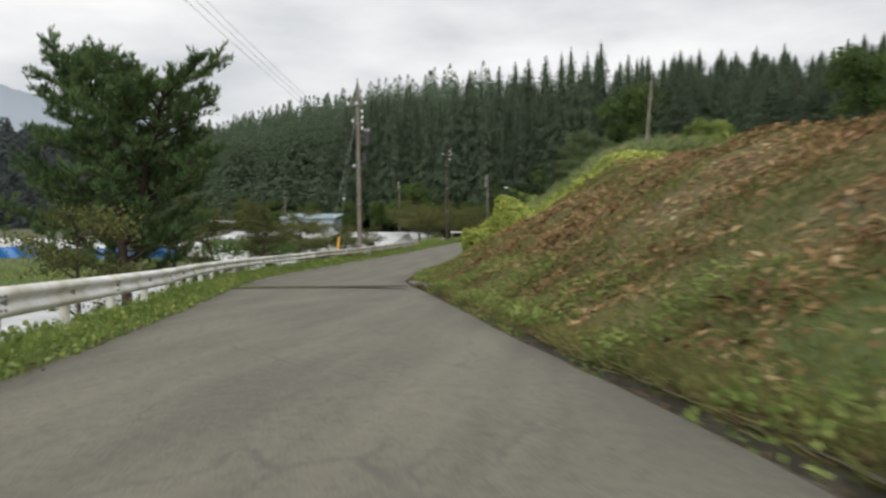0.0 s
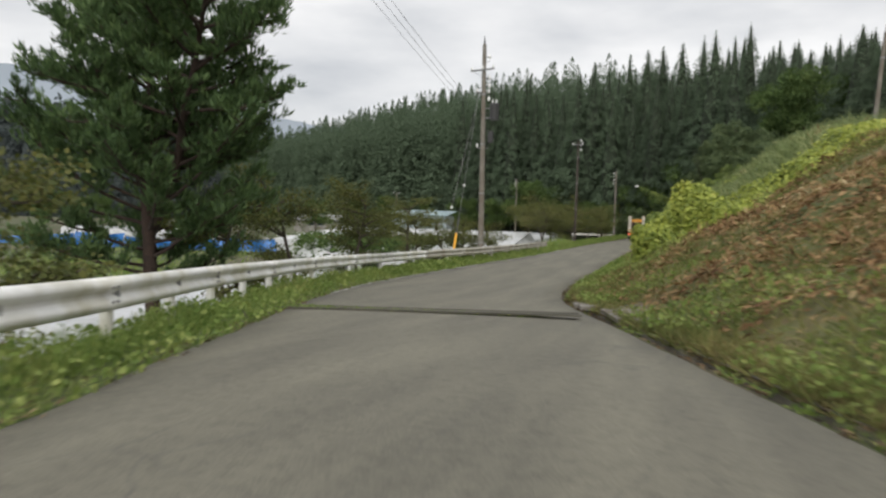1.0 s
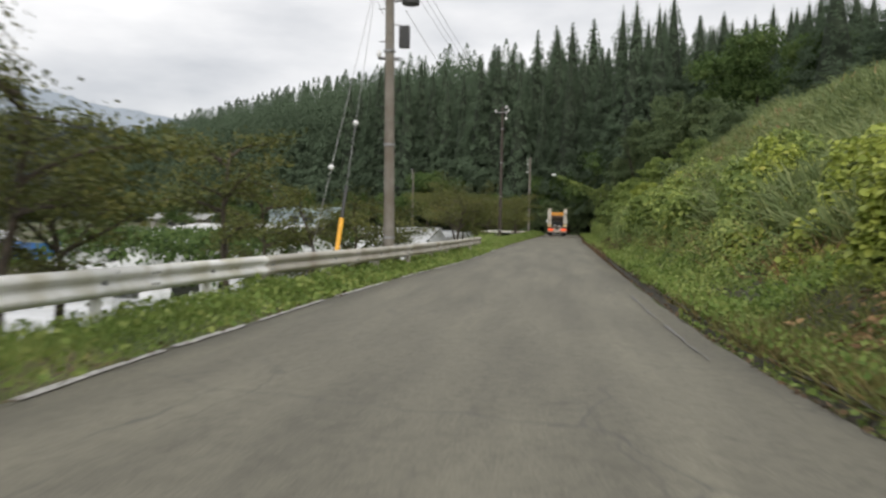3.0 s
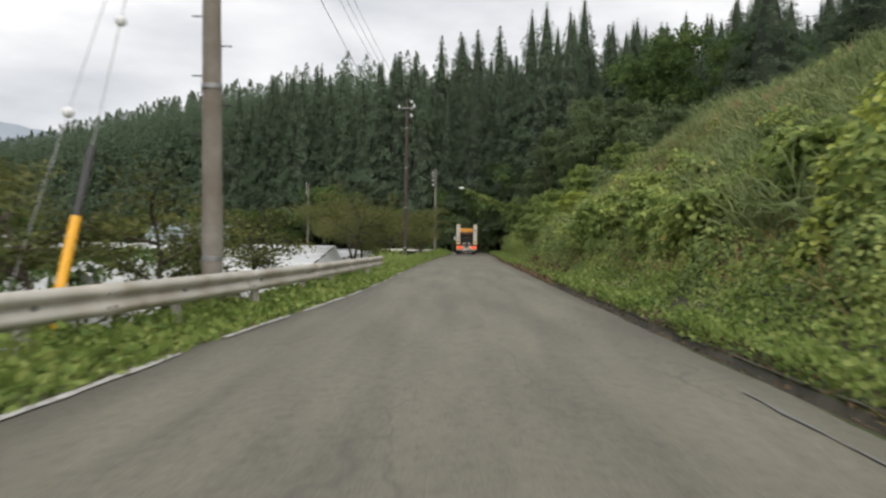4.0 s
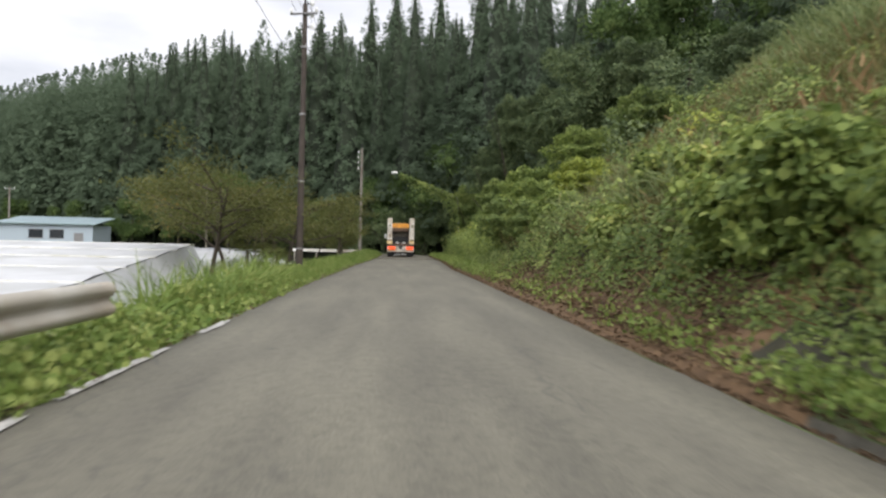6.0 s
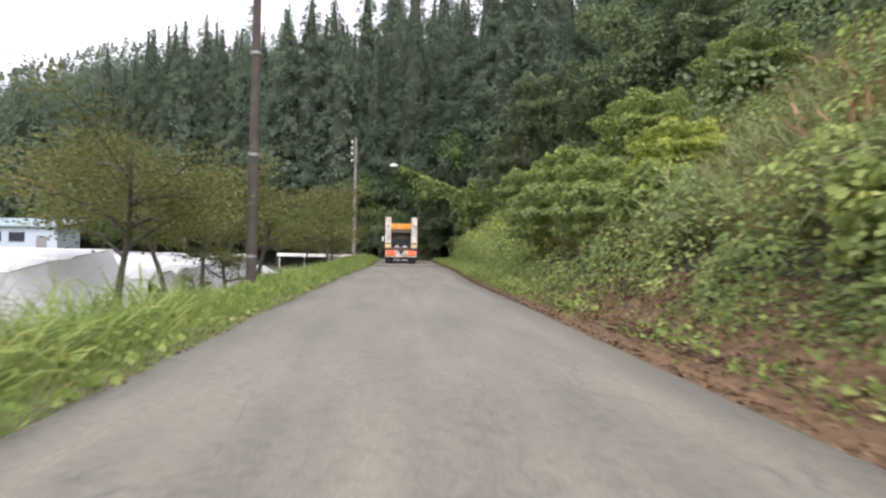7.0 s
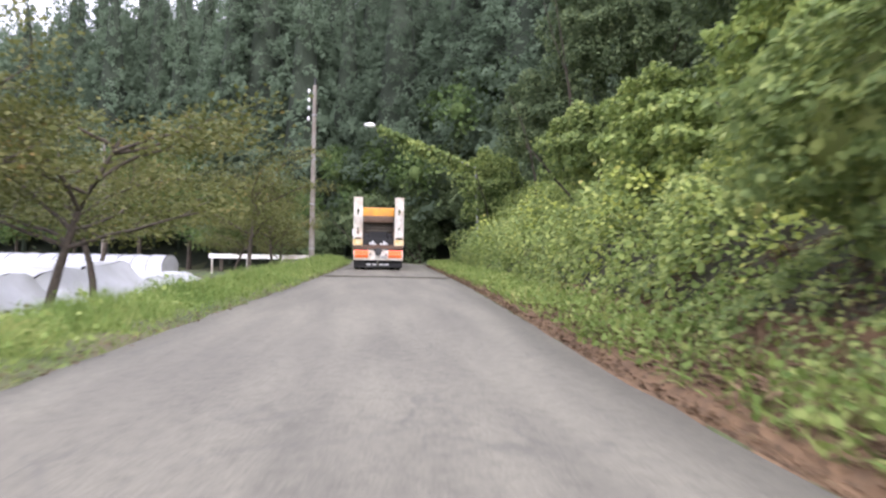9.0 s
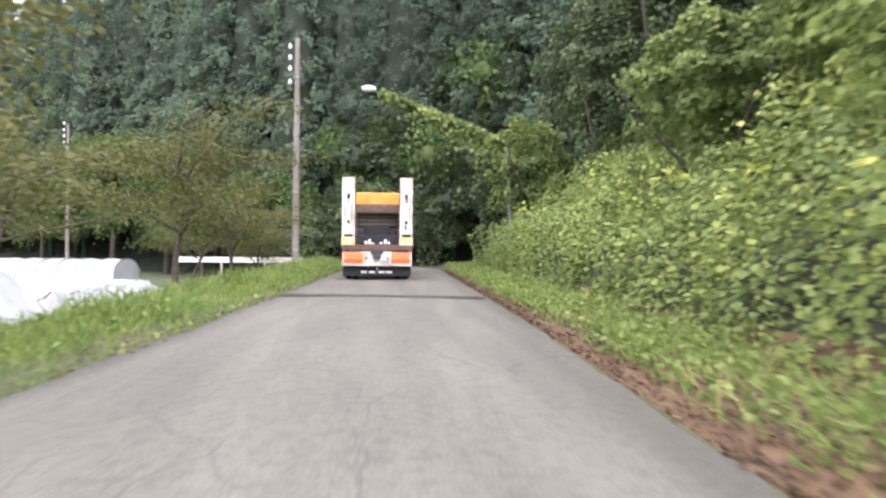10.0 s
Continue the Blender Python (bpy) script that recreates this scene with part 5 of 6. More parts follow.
def tall_grass():
    x, y, o = on_bank(8200, 6, 54, 2.8, 15, 1.0)
    tuft = rng.uniform(0.7, 1.35, len(x)) * (0.85 + 0.35 * rolling(x, y, 3.0, 2.0)) * np.interp(y, [46, 58], [1.0, 0.75])
    x, y, tuft = (np.repeat(q, 13) for q in (x, y, tuft))
    x, y = x + rng.normal(0, 0.13, len(x)), y + rng.normal(0, 0.13, len(y))
    x4, y4, o4 = on_bank(3200, 5, 40, 1.5, 3.4, 1.0)
    keep = rolling(x4, y4, 1.6, 8.0) > -0.1
    x4, y4 = x4[keep], y4[keep]
    stuff("dead_stems", blades(x4, y4, height(x4, y4) - 0.03, rng.uniform(0.25, 0.7, len(x4)), 0.02, 1.1), STRAW, "brown dead stems under the kudzu", "dead plants")
    x3, y3, o3 = on_bank(30000, 32, 58, 2.6, 10, 1.0)
    stuff("dry_grass", blades(x3, y3, height(x3, y3) - 0.05, rng.uniform(0.4, 1.1, len(x3)), 0.03, 0.8, ARCH), DRY_GRASS, "olive and tan dry grass on the roadside slope", "grass")
    z = height(x, y) - 0.05
    tall = tuft * rng.uniform(0.5, 1.1, len(x))
    stuff("pampas_grass", blades(x, y, z, tall, 0.05, 0.75, ARCH), PAMPAS, "tall arching green pampas grass on the upper slope", "grass")
    x, y, o = on_bank(620, 30, 58, 4.0, 11, 1.0)
    x2, y2, o2 = on_bank(150, 12, 40, 7, 14, 1.0)
    x, y = np.concatenate([x, x2]), np.concatenate([y, y2])
    keep = rolling(x, y, 2.5, 5.0) > 0.1
    x, y = x[keep], y[keep]
    stuff("grass_plumes", blades(x, y, height(x, y) + 0.7, rng.uniform(0.35, 0.6, len(x)), 0.12, 0.6), PLUME, "reddish feathery grass plumes", "grass")


tall_grass()


def mown_litter():
    x, y, o = on_bank(120000, -48, 3, 0.9, 15, 0.9)
    keep = rng.random(len(x)) < 0.12 + 0.88 * np.clip(0.42 + rolling(x, y, 1.6, 3.3) + 0.35 * rolling(x, y, 0.6, 1.0), 0, 1)
    x, y = x[keep], y[keep]
    nm = slope_normal(x, y)
    p = np.stack([x, y, height(x, y)], -1) + nm * (rng.uniform(0.01, 0.10, len(x)) + 0.16 * np.clip(rolling(x, y, 0.9, 2.0), 0, 1))[:, None]
    al = unit(np.cross(nm, rng.normal(size=nm.shape)))
    stuff("cut_stalks", leaves(p, al, unit(nm + rng.normal(0, 0.45, nm.shape)), rng.uniform(0.06, 0.26, len(x)), rng.uniform(0.12, 0.6, len(x)), DIAMOND), STRAW, "brown dry cut stalks and leaves littering the mown bank", "plant litter")
    # raked bunches of dry stalks
    x, y, o = on_bank(3600, -46, 2, 1.6, 14, 0.9)
    keep = (rolling(x, y, 2.4, 3.3) > -0.1) & (o > 2.2 + 0.8 * rolling(x, y, 1.5, 1.0))
    x, y = x[keep], y[keep]
    size = rng.uniform(0.10, 0.30, len(x))
    x, y, size = (np.repeat(q, 20) for q in (x, y, size))
    d = scatter_dirs(len(x), 0.4)
    x, y = x + d[:, 0] * size, y + d[:, 1] * size
    p = np.stack([x, y, height(x, y) + np.abs(d[:, 2]) * size * 0.8 * rng.random(len(x))], -1)
    stuff("stalk_bunches", leaves(p, unit(d * np.array([1, 1, 0.4]) + rng.normal(0, 0.35, d.shape)), unit(slope_normal(x, y) + rng.normal(0, 0.5, d.shape)), rng.uniform(0.10, 0.30, len(x)), rng.uniform(0.10, 0.45, len(x)), DIAMOND), STRAW, "pale tan bunches of cut stalks on the mown bank", "plant litter")
    x, y, o = on_bank(22000, 31, 66, 0.4, 3.4, 1.0)
    keep = rolling(x, y, 1.1, 6.0) > -0.45
    x, y = x[keep], y[keep]
    nm = slope_normal(x, y)
    p = np.stack([x, y, height(x, y)], -1) + nm * rng.uniform(0.01, 0.09, len(x))[:, None]
    stuff("fallen_stems", leaves(p, unit(np.cross(nm, rng.normal(size=nm.shape)) + 0.25 * nm), unit(nm + rng.normal(0, 0.4, nm.shape)), rng.uniform(0.05, 0.22, len(x)), rng.uniform(0.06, 0.4, len(x)), DIAMOND), LITTER, "brown fallen stems and leaves on the bare cut bank", "plant litter")
    x, y, o = on_bank(120000, -48, 4, 0.28, 15, 1.2)
    keep = rng.random(len(x)) < np.clip(0.45 - 0.9 * rolling(x, y, 2.2, 3.3) + 0.5 * (o < 3.6), 0.12, 1)
    x, y = x[keep], y[keep]
    stuff("mown_regrowth", blades(x, y, height(x, y) - 0.02, rng.uniform(0.10, 0.34, len(x)), 0.018, 0.9, ARCH), REGROWTH, "short olive regrowth between the cut stalks", "grass")
    x, y, o = on_bank(26000, -48, 8, 0.20, 1.1, 1.0)
    stuff("gutter_grass", blades(x, y, height(x, y) - 0.02, rng.uniform(0.06, 0.24, len(x)), 0.018, 1.0), DRY_GRASS, "short grass along the gutter edge", "grass")
    x, y, o = on_bank(24000, -48, 8, 0.12, 2.6, 1.3)
    keep = rolling(x, y, 1.8, 7.0) > -0.1
    x, y = x[keep], y[keep]
    nm = slope_normal(x, y)
    p = np.stack([x, y, height(x, y) + rng.uniform(0.03, 0.25, len(x))], -1)
    stuff("bank_foot_weeds", leaves(p, unit(scatter_dirs(len(x), 0.3)), unit(nm + rng.normal(0, 0.6, nm.shape)), rng.uniform(0.04, 0.10, len(x)), 1, DIAMOND), WEED, "small green weeds at the foot of the bank", "weeds")


mown_litter()


def verges():
    # foot of the bank: low weeds, then the strip between asphalt and guardrail, and the slope beyond it
    x, y, o = on_bank(125000, 4, 104, 0.30, 2.6, 1.05)
    keep = rng.random(len(x)) < np.clip(0.6 + 0.6 * rolling(x, y, 2.0, 1.5), 0.15, 1) * np.interp(y, [27, 33, 47, 52, 70, 82], [1.0, 0.16, 0.22, 0.34, 0.4, 0.8])
    x, y = x[keep], y[keep]
    p = np.stack([x, y, height(x, y) + rng.uniform(0.02, 0.34, len(x)) ** 1.3], -1)
    stuff("bank_foot_plants", leaves(p, scatter_dirs(len(x), 0.2), scatter_dirs(len(x), 1.3), rng.uniform(0.05, 0.12, len(x)), 1, DIAMOND), WEED, "leafy green weeds along the gutter", "weeds")
    x, y, o = on_bank(5200, 52, 104, 0.3, 1.6, 1.0)
    stuff("shoulder_grass", blades(x, y, height(x, y) - 0.02, rng.uniform(0.08, 0.34, len(x)), 0.02, 0.8, ARCH), GRASS, "short grass on the dirt shoulder below the bank", "grass")
    n = 110000
    y = rng.uniform(-48, 104, n)
    reach = np.interp(y, [-48, -20, -14, -8, 3, 7, 12, 18, 30, 45, 58, 104], [1.2, 1.0, 1.3, 1.5, 1.55, 1.3, 1.0, 0.85, 1.0, 1.5, 2.6, 3.2])
    d = rng.random(n) ** 0.85 * reach - 0.05
    x = lx(y) - d
    tall = 0.08 + 0.32 * smooth(0.05, 0.7, d) * (0.65 + 0.5 * rolling(x, y, 1.5, 2.2)) * np.interp(y, [-48, -22, -4, 6, 25, 40, 55, 104], [0.7, 0.6, 0.65, 0.7, 0.9, 1.1, 1.0, 1.3])
    half = rng.random(n) < np.interp(y, [0, 8, 32, 42], [0.82, 0.55, 0.55, 0.9])
    xb, yb, tb = x[half], y[half], tall[half]
    stuff("verge_grass", blades(xb, yb, height(xb, yb) - 0.02, tb * rng.uniform(0.7, 1.3, len(xb)), 0.014, 0.5), GRASS, "fresh green grass along the road edge", "grass")
    xw, yw, tw = x[~half], y[~half], tall[~half]
    p = np.stack([xw, yw, height(xw, yw) + tw * rng.uniform(0.25, 1.05, len(xw))], -1)
    stuff("verge_weeds", leaves(p, scatter_dirs(len(xw), 0.1), scatter_dirs(len(xw), 1.3), rng.uniform(0.04, 0.10, len(xw)) * np.interp(yw, [0, 8, 40, 50], [0.8, 1.15, 1.15, 0.9]), 1.15, ROUND), WEED, "dense leafy weeds under the guardrail", "weeds")
    n = 20000
    y = rng.uniform(-48, 112, n)
    d = 1.4 + rng.random(n) * np.interp(y, [-48, 45, 60, 112], [3.4, 3.4, 2.6, 3.6])
    x = lx(y) - d
    stuff("slope_grass", blades(x, y, height(x, y) - 0.03, rng.uniform(0.2, 0.6, n) * np.interp(y, [-22, 8, 25, 40, 46, 70, 84], [0.12, 0.12, 0.2, 0.7, 0.4, 0.4, 0.7]), 0.03, 0.5), GRASS, "long grass on the slope down to the fields", "grass")
    # long soft grass where the rail has ended
    n = 3400
    y = rng.uniform(38, 108, n)
    x = lx(y) - 0.35 - rng.random(n) ** 0.8 * np.interp(y, [38, 60, 108], [2.4, 3.4, 4.2])
    tall = (0.42 + 0.2 * rolling(x, y, 2.0, 3.0)) * smooth(0.2, 1.2, lx(y) - x) + 0.18
    tall = tall * np.interp(y, [40, 45, 70, 84], [1.0, 0.66, 0.62, 0.85])
    x, y, tall = (np.repeat(q, 12) for q in (x, y, tall))
    x, y = x + rng.normal(0, 0.10, len(x)), y + rng.normal(0, 0.10, len(y))
    stuff("meadow_grass", blades(x, y, height(x, y) - 0.03, tall * rng.uniform(0.6, 1.25, len(x)), 0.024, 0.6, ARCH), GRASS, "long soft pale green grass beside the road", "grass")
    # a stand of tall grass at the rail's end
    n = 420
    y = rng.uniform(32.5, 44, n)
    x = lx(y) - rng.uniform(0.8, 3.6, n)
    x, y = np.repeat(x, 16), np.repeat(y, 16)
    x, y = x + rng.normal(0, 0.12, len(x)), y + rng.normal(0, 0.12, len(y))
    stuff("tall_verge_grass", blades(x, y, height(x, y) - 0.03, rng.uniform(0.4, 1.0, len(x)), 0.026, 0.55, ARCH), GRASS, "stand of tall arching grass past the guardrail end", "grass")
    heaps = []
    for k in range(24):
        yy = rng.uniform(33.5, 43)
        xx = float(lx(yy)) - rng.uniform(1.5, 4.4)
        q = rng.uniform(0.45, 0.85)
        heaps.append(bush((xx, yy, float(height(xx, yy)) + 0.6 * q), (q, q, q * 1.2), 420, 0.10))
    stuff("verge_thicket", gather(heaps), WEED, "leafy green thicket on the slope beside the road", "thicket")
    n = 2600
    q = rng.random(n) ** 1.7
    p = np.stack([2.75 + 5.3 * q, -13.1 + 1.55 * q + rng.normal(0, 0.10, n), np.zeros(n)], -1)
    p[:, 2] = rz(p[:, 1]) + 0.03
    p = p[rolling(p[:, 0], p[:, 1], 0.6, 2.0) > -0.35]
    stuff("grate_weeds", leaves(p, scatter_dirs(len(p), 1.0), scatter_dirs(len(p), 0.8), rng.uniform(0.02, 0.07, len(p)), 0.7, DIAMOND), WEED, "small weeds growing out of the drain grate", "weeds")
    n = 3500
    y = rng.uniform(-30, 100, n)
    x = lx(y) - rng.uniform(-0.12, 0.25, n)
    p = np.stack([x, y, np.maximum(height(x, y), rz(y)) + 0.03], -1)
    stuff("dead_leaves", leaves(p, unit(rng.normal(size=(n, 3)) * np.array([1, 1, 0.1])), scatter_dirs(n, 2.5), rng.uniform(0.03, 0.08, n), 0.8, DIAMOND), LITTER, "brown dead leaves along the asphalt edge", "leaf litter")
    n = 70000
    y = rng.uniform(-44, 100, n)
    x = rx(y) + 0.03 + rng.random(n) ** 1.4 * np.interp(y, [-44, 0, 5, 30, 36, 48, 66, 84], [0.7, 0.7, 0.9, 0.9, 2.8, 2.6, 2.2, 1.4])
    p = np.stack([x, y, height(x, y) + 0.02], -1)
    stuff("gutter_litter", leaves(p, unit(rng.normal(size=(n, 3)) * np.array([1, 1, 0.2])), scatter_dirs(n, 1.8), rng.uniform(0.03, 0.09, n), 0.7, DIAMOND), LITTER, "brown leaf litter beside the gutter", "leaf litter")


verges()

# ---- fields beyond the guardrail ----


def field_growth():
    """Low crop rows and weeds over the open field."""
    n = 42000
    y = rng.uniform(-30, 48, n)
    d = np.where(y < 15, 15, 8) + 40 * rng.random(n) ** 1.3
    x = lx(np.clip(y, -12, 60)) - d
    keep = rng.random(n) < np.clip(0.45 + 0.8 * rolling(x, y, 9.0, 2.0) + 0.25 * np.sin(y * 5.2), 0.03, 1)
    x, y = x[keep], y[keep]
    stuff("field_weeds", blades(x, y, height(x, y) - 0.03, rng.uniform(0.15, 0.5, len(x)), 0.07, 0.8), GRASS, "green crops and weeds in the open field", "field crop")


field_growth()


def white_sheet_rows():
    for k, y in enumerate(np.arange(-26, 14, 3.06)):
        x1 = float(lx(y)) - 3.5
        x0 = x1 - (6.5 if y < -4 else 9.5)
        xs, ws = np.linspace(x0, x1, 40), np.linspace(-1.5, 1.5, 9)
        g = np.array([[(x, y + w, FIELD_Z + 0.16 + 0.14 * (1 - (w / 1.5) ** 4) + 0.012 * rng.normal()) for w in ws] for x in xs])
        g[:, 0, 2] = g[:, -1, 2] = FIELD_Z - 0.05
        i, j = np.meshgrid(np.arange(39), np.arange(8), indexing="ij")
        f = np.stack([i * 9 + j, (i + 1) * 9 + j, (i + 1) * 9 + j + 1, i * 9 + j + 1], -1).reshape(-1, 4)
        me = mesh_fast("crop_sheet", g.reshape(-1, 3), f, FILM_WHITE)
        me.shade_smooth()
        tagged(part_mesh("crop_sheet", me), "white plastic sheet laid over a field bed", "plastic sheet", "white sheets on the field")


white_sheet_rows()


def covered_rows():
    """Rows of shrubs wrapped in bunched white netting."""
    for k, y in enumerate(np.arange(15.5, 29.5, 2.75)):
        x1 = float(lx(y)) - 5.2 - rng.uniform(0, 1.2)
        ln = 7.0 + 0.45 * (y - 15.5)
        row = empty("covered_row", Matrix.Translation((x1, y, FIELD_Z)), "row of fruit bushes under bunched white netting", "crop row", "netted crop rows")
        xs, ws = np.arange(0, ln, 0.28), np.linspace(-1, 1, 15)
        X, W = np.meshgrid(-xs, ws, indexing="ij")
        hump = np.sqrt(np.clip(1 - W ** 2, 0, 1))
        top = 1.6 + 0.35 * rolling(X, X * 0 + y, 2.2, k) + 0.25 * rolling(X, W * 3, 0.7, k + 1.0)
        Z = hump * top + 0.20 * rolling(X, W * 4, 0.45, k * 2.0) * hump
        Y = W * (1.15 + 0.3 * rolling(X, W * 2, 1.1, k + 5.0))
        v = np.stack([X, Y, np.maximum(Z, -0.05)], -1)
        n, m = X.shape
        i, j = np.meshgrid(np.arange(n - 1), np.arange(m - 1), indexing="ij")
        f = np.stack([i * m + j, i * m + j + 1, (i + 1) * m + j + 1, (i + 1) * m + j], -1).reshape(-1, 4)
        gone = rolling(X[:-1, :-1] * 1.0, W[:-1, :-1] * 4 + k, 0.8, k * 1.0).ravel() + 0.6 * rolling(X[:-1, :-1], W[:-1, :-1] * 6, 0.33, k * 3.0).ravel()
        me = mesh_fast("netting", v.reshape(-1, 3), f[gone < 0.30], NET_WHITE)
        me.shade_smooth()
        part_mesh("netting", me, row, "bunched white net")
        q = rng.uniform(0, ln, 2600)
        p = np.stack([-q, rng.normal(0, 0.5, 2600), rng.uniform(0.7, 2.3, 2600)], -1)
        v, f = leaves(p, scatter_dirs(2600), scatter_dirs(2600, 0.6), rng.uniform(0.12, 0.24, 2600), 1, DIAMOND)
        part_mesh("bush_leaves", mesh_fast("bush_leaves", v, f, WOOD_LEAF), row)
        for xx in np.arange(0.5, ln, 3.0):
            part("stake", rod(0.04, 0.03, (-xx, 0, -0.2), (-xx, 0.02, 1.7), 5), BARK, row)


covered_rows()


def film_house(x1, y0, spans, span, eave, rise, ln, label, rumple=0.0, climb=0.0, drape=1.9, skew=0.0):
    """A low many-span shelter of white film, its ridges running away from the road."""
    t = empty("film_shelter", Matrix.Translation((x1, y0, FIELD_Z)), label, "greenhouse", "white film shelters")
    prof = []
    for k in range(spans):
        for a in np.linspace(0, np.pi, 9)[:-1]:
            prof.append((k * span + span * (1 - math.cos(a)) / 2, eave + climb * (k + (1 - math.cos(a)) / 2) + rise * math.sin(a)))
    prof.append((spans * span, eave + climb * spans))
    prof = [(-0.02, 0.0)] + prof + [(spans * span + 0.02, 0.0)]
    xs = np.linspace(0, -ln, 60)
    v = np.array([[(x, py, pz) for py, pz in prof] for x in xs])
    bump = (rolling(v[..., 0], v[..., 1], 1.3, 2.0) + 0.6 * rolling(v[..., 0], v[..., 1], 0.5, 5.0)) * (v[..., 2] > 0.3)
    v[..., 2] += bump * rumple
    v[..., 0] += skew * (1 - v[..., 1] / (spans * span))
    n, m = v.shape[:2]
    i, j = np.meshgrid(np.arange(n - 1), np.arange(m - 1), indexing="ij")
    f = np.stack([i * m + j, i * m + j + 1, (i + 1) * m + j + 1, (i + 1) * m + j], -1).reshape(-1, 4)
    me = mesh_fast("film", v.reshape(-1, 3), f, FILM_WHITE)
    me.shade_smooth()
    part_mesh("film", me, t, "white plastic film roof")
    rows = np.array([[(0.03 + drape * (1 - z) ** 1.3, py, pz * z) for py, pz in [(p[0], p[1]) for p in v[0][1:-1, 1:]]] for z in np.linspace(0, 1, 6)])
    rows[..., 0] += 0.06 * rolling(rows[..., 1], rows[..., 2], 0.8, 1.0) + 0.06 + skew * (1 - rows[..., 1] / (spans * span))
    n, m = rows.shape[:2]
    i, j = np.meshgrid(np.arange(n - 1), np.arange(m - 1), indexing="ij")
    f = np.stack([i * m + j, i * m + j + 1, (i + 1) * m + j + 1, (i + 1) * m + j], -1).reshape(-1, 4)
    me = mesh_fast("end_wall", rows.reshape(-1, 3), f, FILM_WHITE)
    me.shade_smooth()
    part_mesh("end_wall", me, t, "white film end wall")
    for k in range(spans + 1):
        part("gutter_pipe", rod(0.03, 0.03, (0.10 + skew * (1 - k / spans), k * span, eave + climb * k + 0.005), (-ln, k * span, eave + climb * k + 0.02), 8), RAIL_WHITE, t)


film_house(-5.4, 37.0, 5, 4.2, 1.25, 0.035, 22, "broad low shelter roofed with smooth white film", 0.02, 0.21, 1.6, 2.0)
film_house(-6.0, 64.0, 5, 4.4, 1.1, 0.12, 26, "long low shelter draped in rumpled white film", 0.11, 0.09)
film_house(-7.6, 87.0, 4, 4.2, 0.45, 0.10, 28, "low bed covers of rumpled white film", 0.13, 0.02, 1.2)


def film_tunnels():
    """Long low greenhouses of white film on steel hoops."""
    hoop_me = {}
    for k, y in enumerate((106.6,)):
        x1 = -9.6
        ln, half, eave, ridge = 40.0, 2.0, 0.9, 1.62
        t = empty("film_greenhouse", Matrix.Translation((float(x1), float(y), FIELD_Z)), "long low tunnel greenhouse covered in white film", "greenhouse", "white film greenhouses")
        ang = np.linspace(0, np.pi, 15)
        prof = [(-half, 0.0)] + [(-half * math.cos(a), eave + (ridge - eave) * math.sin(a)) for a in ang] + [(half, 0.0)]
        xs = np.linspace(0, -ln, 59)
        v = np.array([[(x, py, pz + (0.03 if i % 2 else -0.02) * (pz > 0.5)) for py, pz in prof] for i, x in enumerate(xs)])
        n, m = v.shape[:2]
        i, j = np.meshgrid(np.arange(n - 1), np.arange(m - 1), indexing="ij")
        f = np.stack([i * m + j, i * m + j + 1, (i + 1) * m + j + 1, (i + 1) * m + j], -1).reshape(-1, 4)
        me = mesh_fast("film", v.reshape(-1, 3), f, FILM_WHITE)
        me.shade_smooth()
        me.materials.append(FILM_DULL)
        idx = np.zeros((n - 1, m - 1), np.int32)
        idx[:, 1:-1] = 1
        me.polygons.foreach_set("material_index", idx.ravel())
        part_mesh("film", me, t, "dull ribbed film roof over white side sheets")
        for x in (0.02, -ln - 0.02):
            end = mesh_of("end_wall", [(x, py, pz * 0.99) for py, pz in prof], [tuple(range(len(prof)))], FILM_WHITE)
            part_mesh("end_wall", end, t)
        if "hoop" not in hoop_me:
            hv, hf = tube(np.array([(0, py * 1.012, pz + 0.02) for py, pz in prof]), np.full(len(prof), 0.035), 5)
            hoop_me["hoop"] = mesh_fast("hoop", hv, hf, STEEL)
            gv, gf = tube(np.array([(0.1, half + 0.02, eave + 0.02), (-ln - 0.1, half + 0.02, eave + 0.02)]), [0.07, 0.07], 6)
            hoop_me["gutter"] = mesh_fast("gutter_pipe", gv, gf, STEEL)
        for x in np.arange(0, 30, 1.0):
            part_mesh("hoop", hoop_me["hoop"], t, at=Matrix.Translation((-x, 0, 0)))
        part_mesh("gutter_pipe", hoop_me["gutter"], t)


film_tunnels()


def tarp_fence():
    a, b = np.array((-58.0, 31.0)), np.array((-24.0, 35.5))
    for k in range(7):
        p, q = a + (b - a) * k / 7, a + (b - a) * (k + 0.96) / 7
        row = empty("tarp_screen", Matrix.Translation((*p, FIELD_Z)), "blue tarpaulin stretched between stakes in the field", "tarpaulin", "blue field tarpaulins")
        d = q - p
        us, zs = np.linspace(0, 1, 16), np.linspace(0, 1, 6)
        hh = 1.15 + 0.15 * rng.normal()
        v = np.array([[(d[0] * u + 0.14 * math.sin(9 * u + k + 2 * z), d[1] * u + 0.2 * math.sin(13 * u + 3 * z + k), hh * z * (1 - 0.16 * math.sin(math.pi * u))) for z in zs] for u in us])
        i, j = np.meshgrid(np.arange(15), np.arange(5), indexing="ij")
        f = np.stack([i * 6 + j, (i + 1) * 6 + j, (i + 1) * 6 + j + 1, i * 6 + j + 1], -1).reshape(-1, 4)
        me = mesh_fast("sheet", v.reshape(-1, 3), f, BLUE_TARP)
        me.shade_smooth()
        part_mesh("sheet", me, row)
        part("stake", rod(0.04, 0.04, (0, 0, -0.3), (0, 0, hh + 0.15), 6), BARK, row)


tarp_fence()


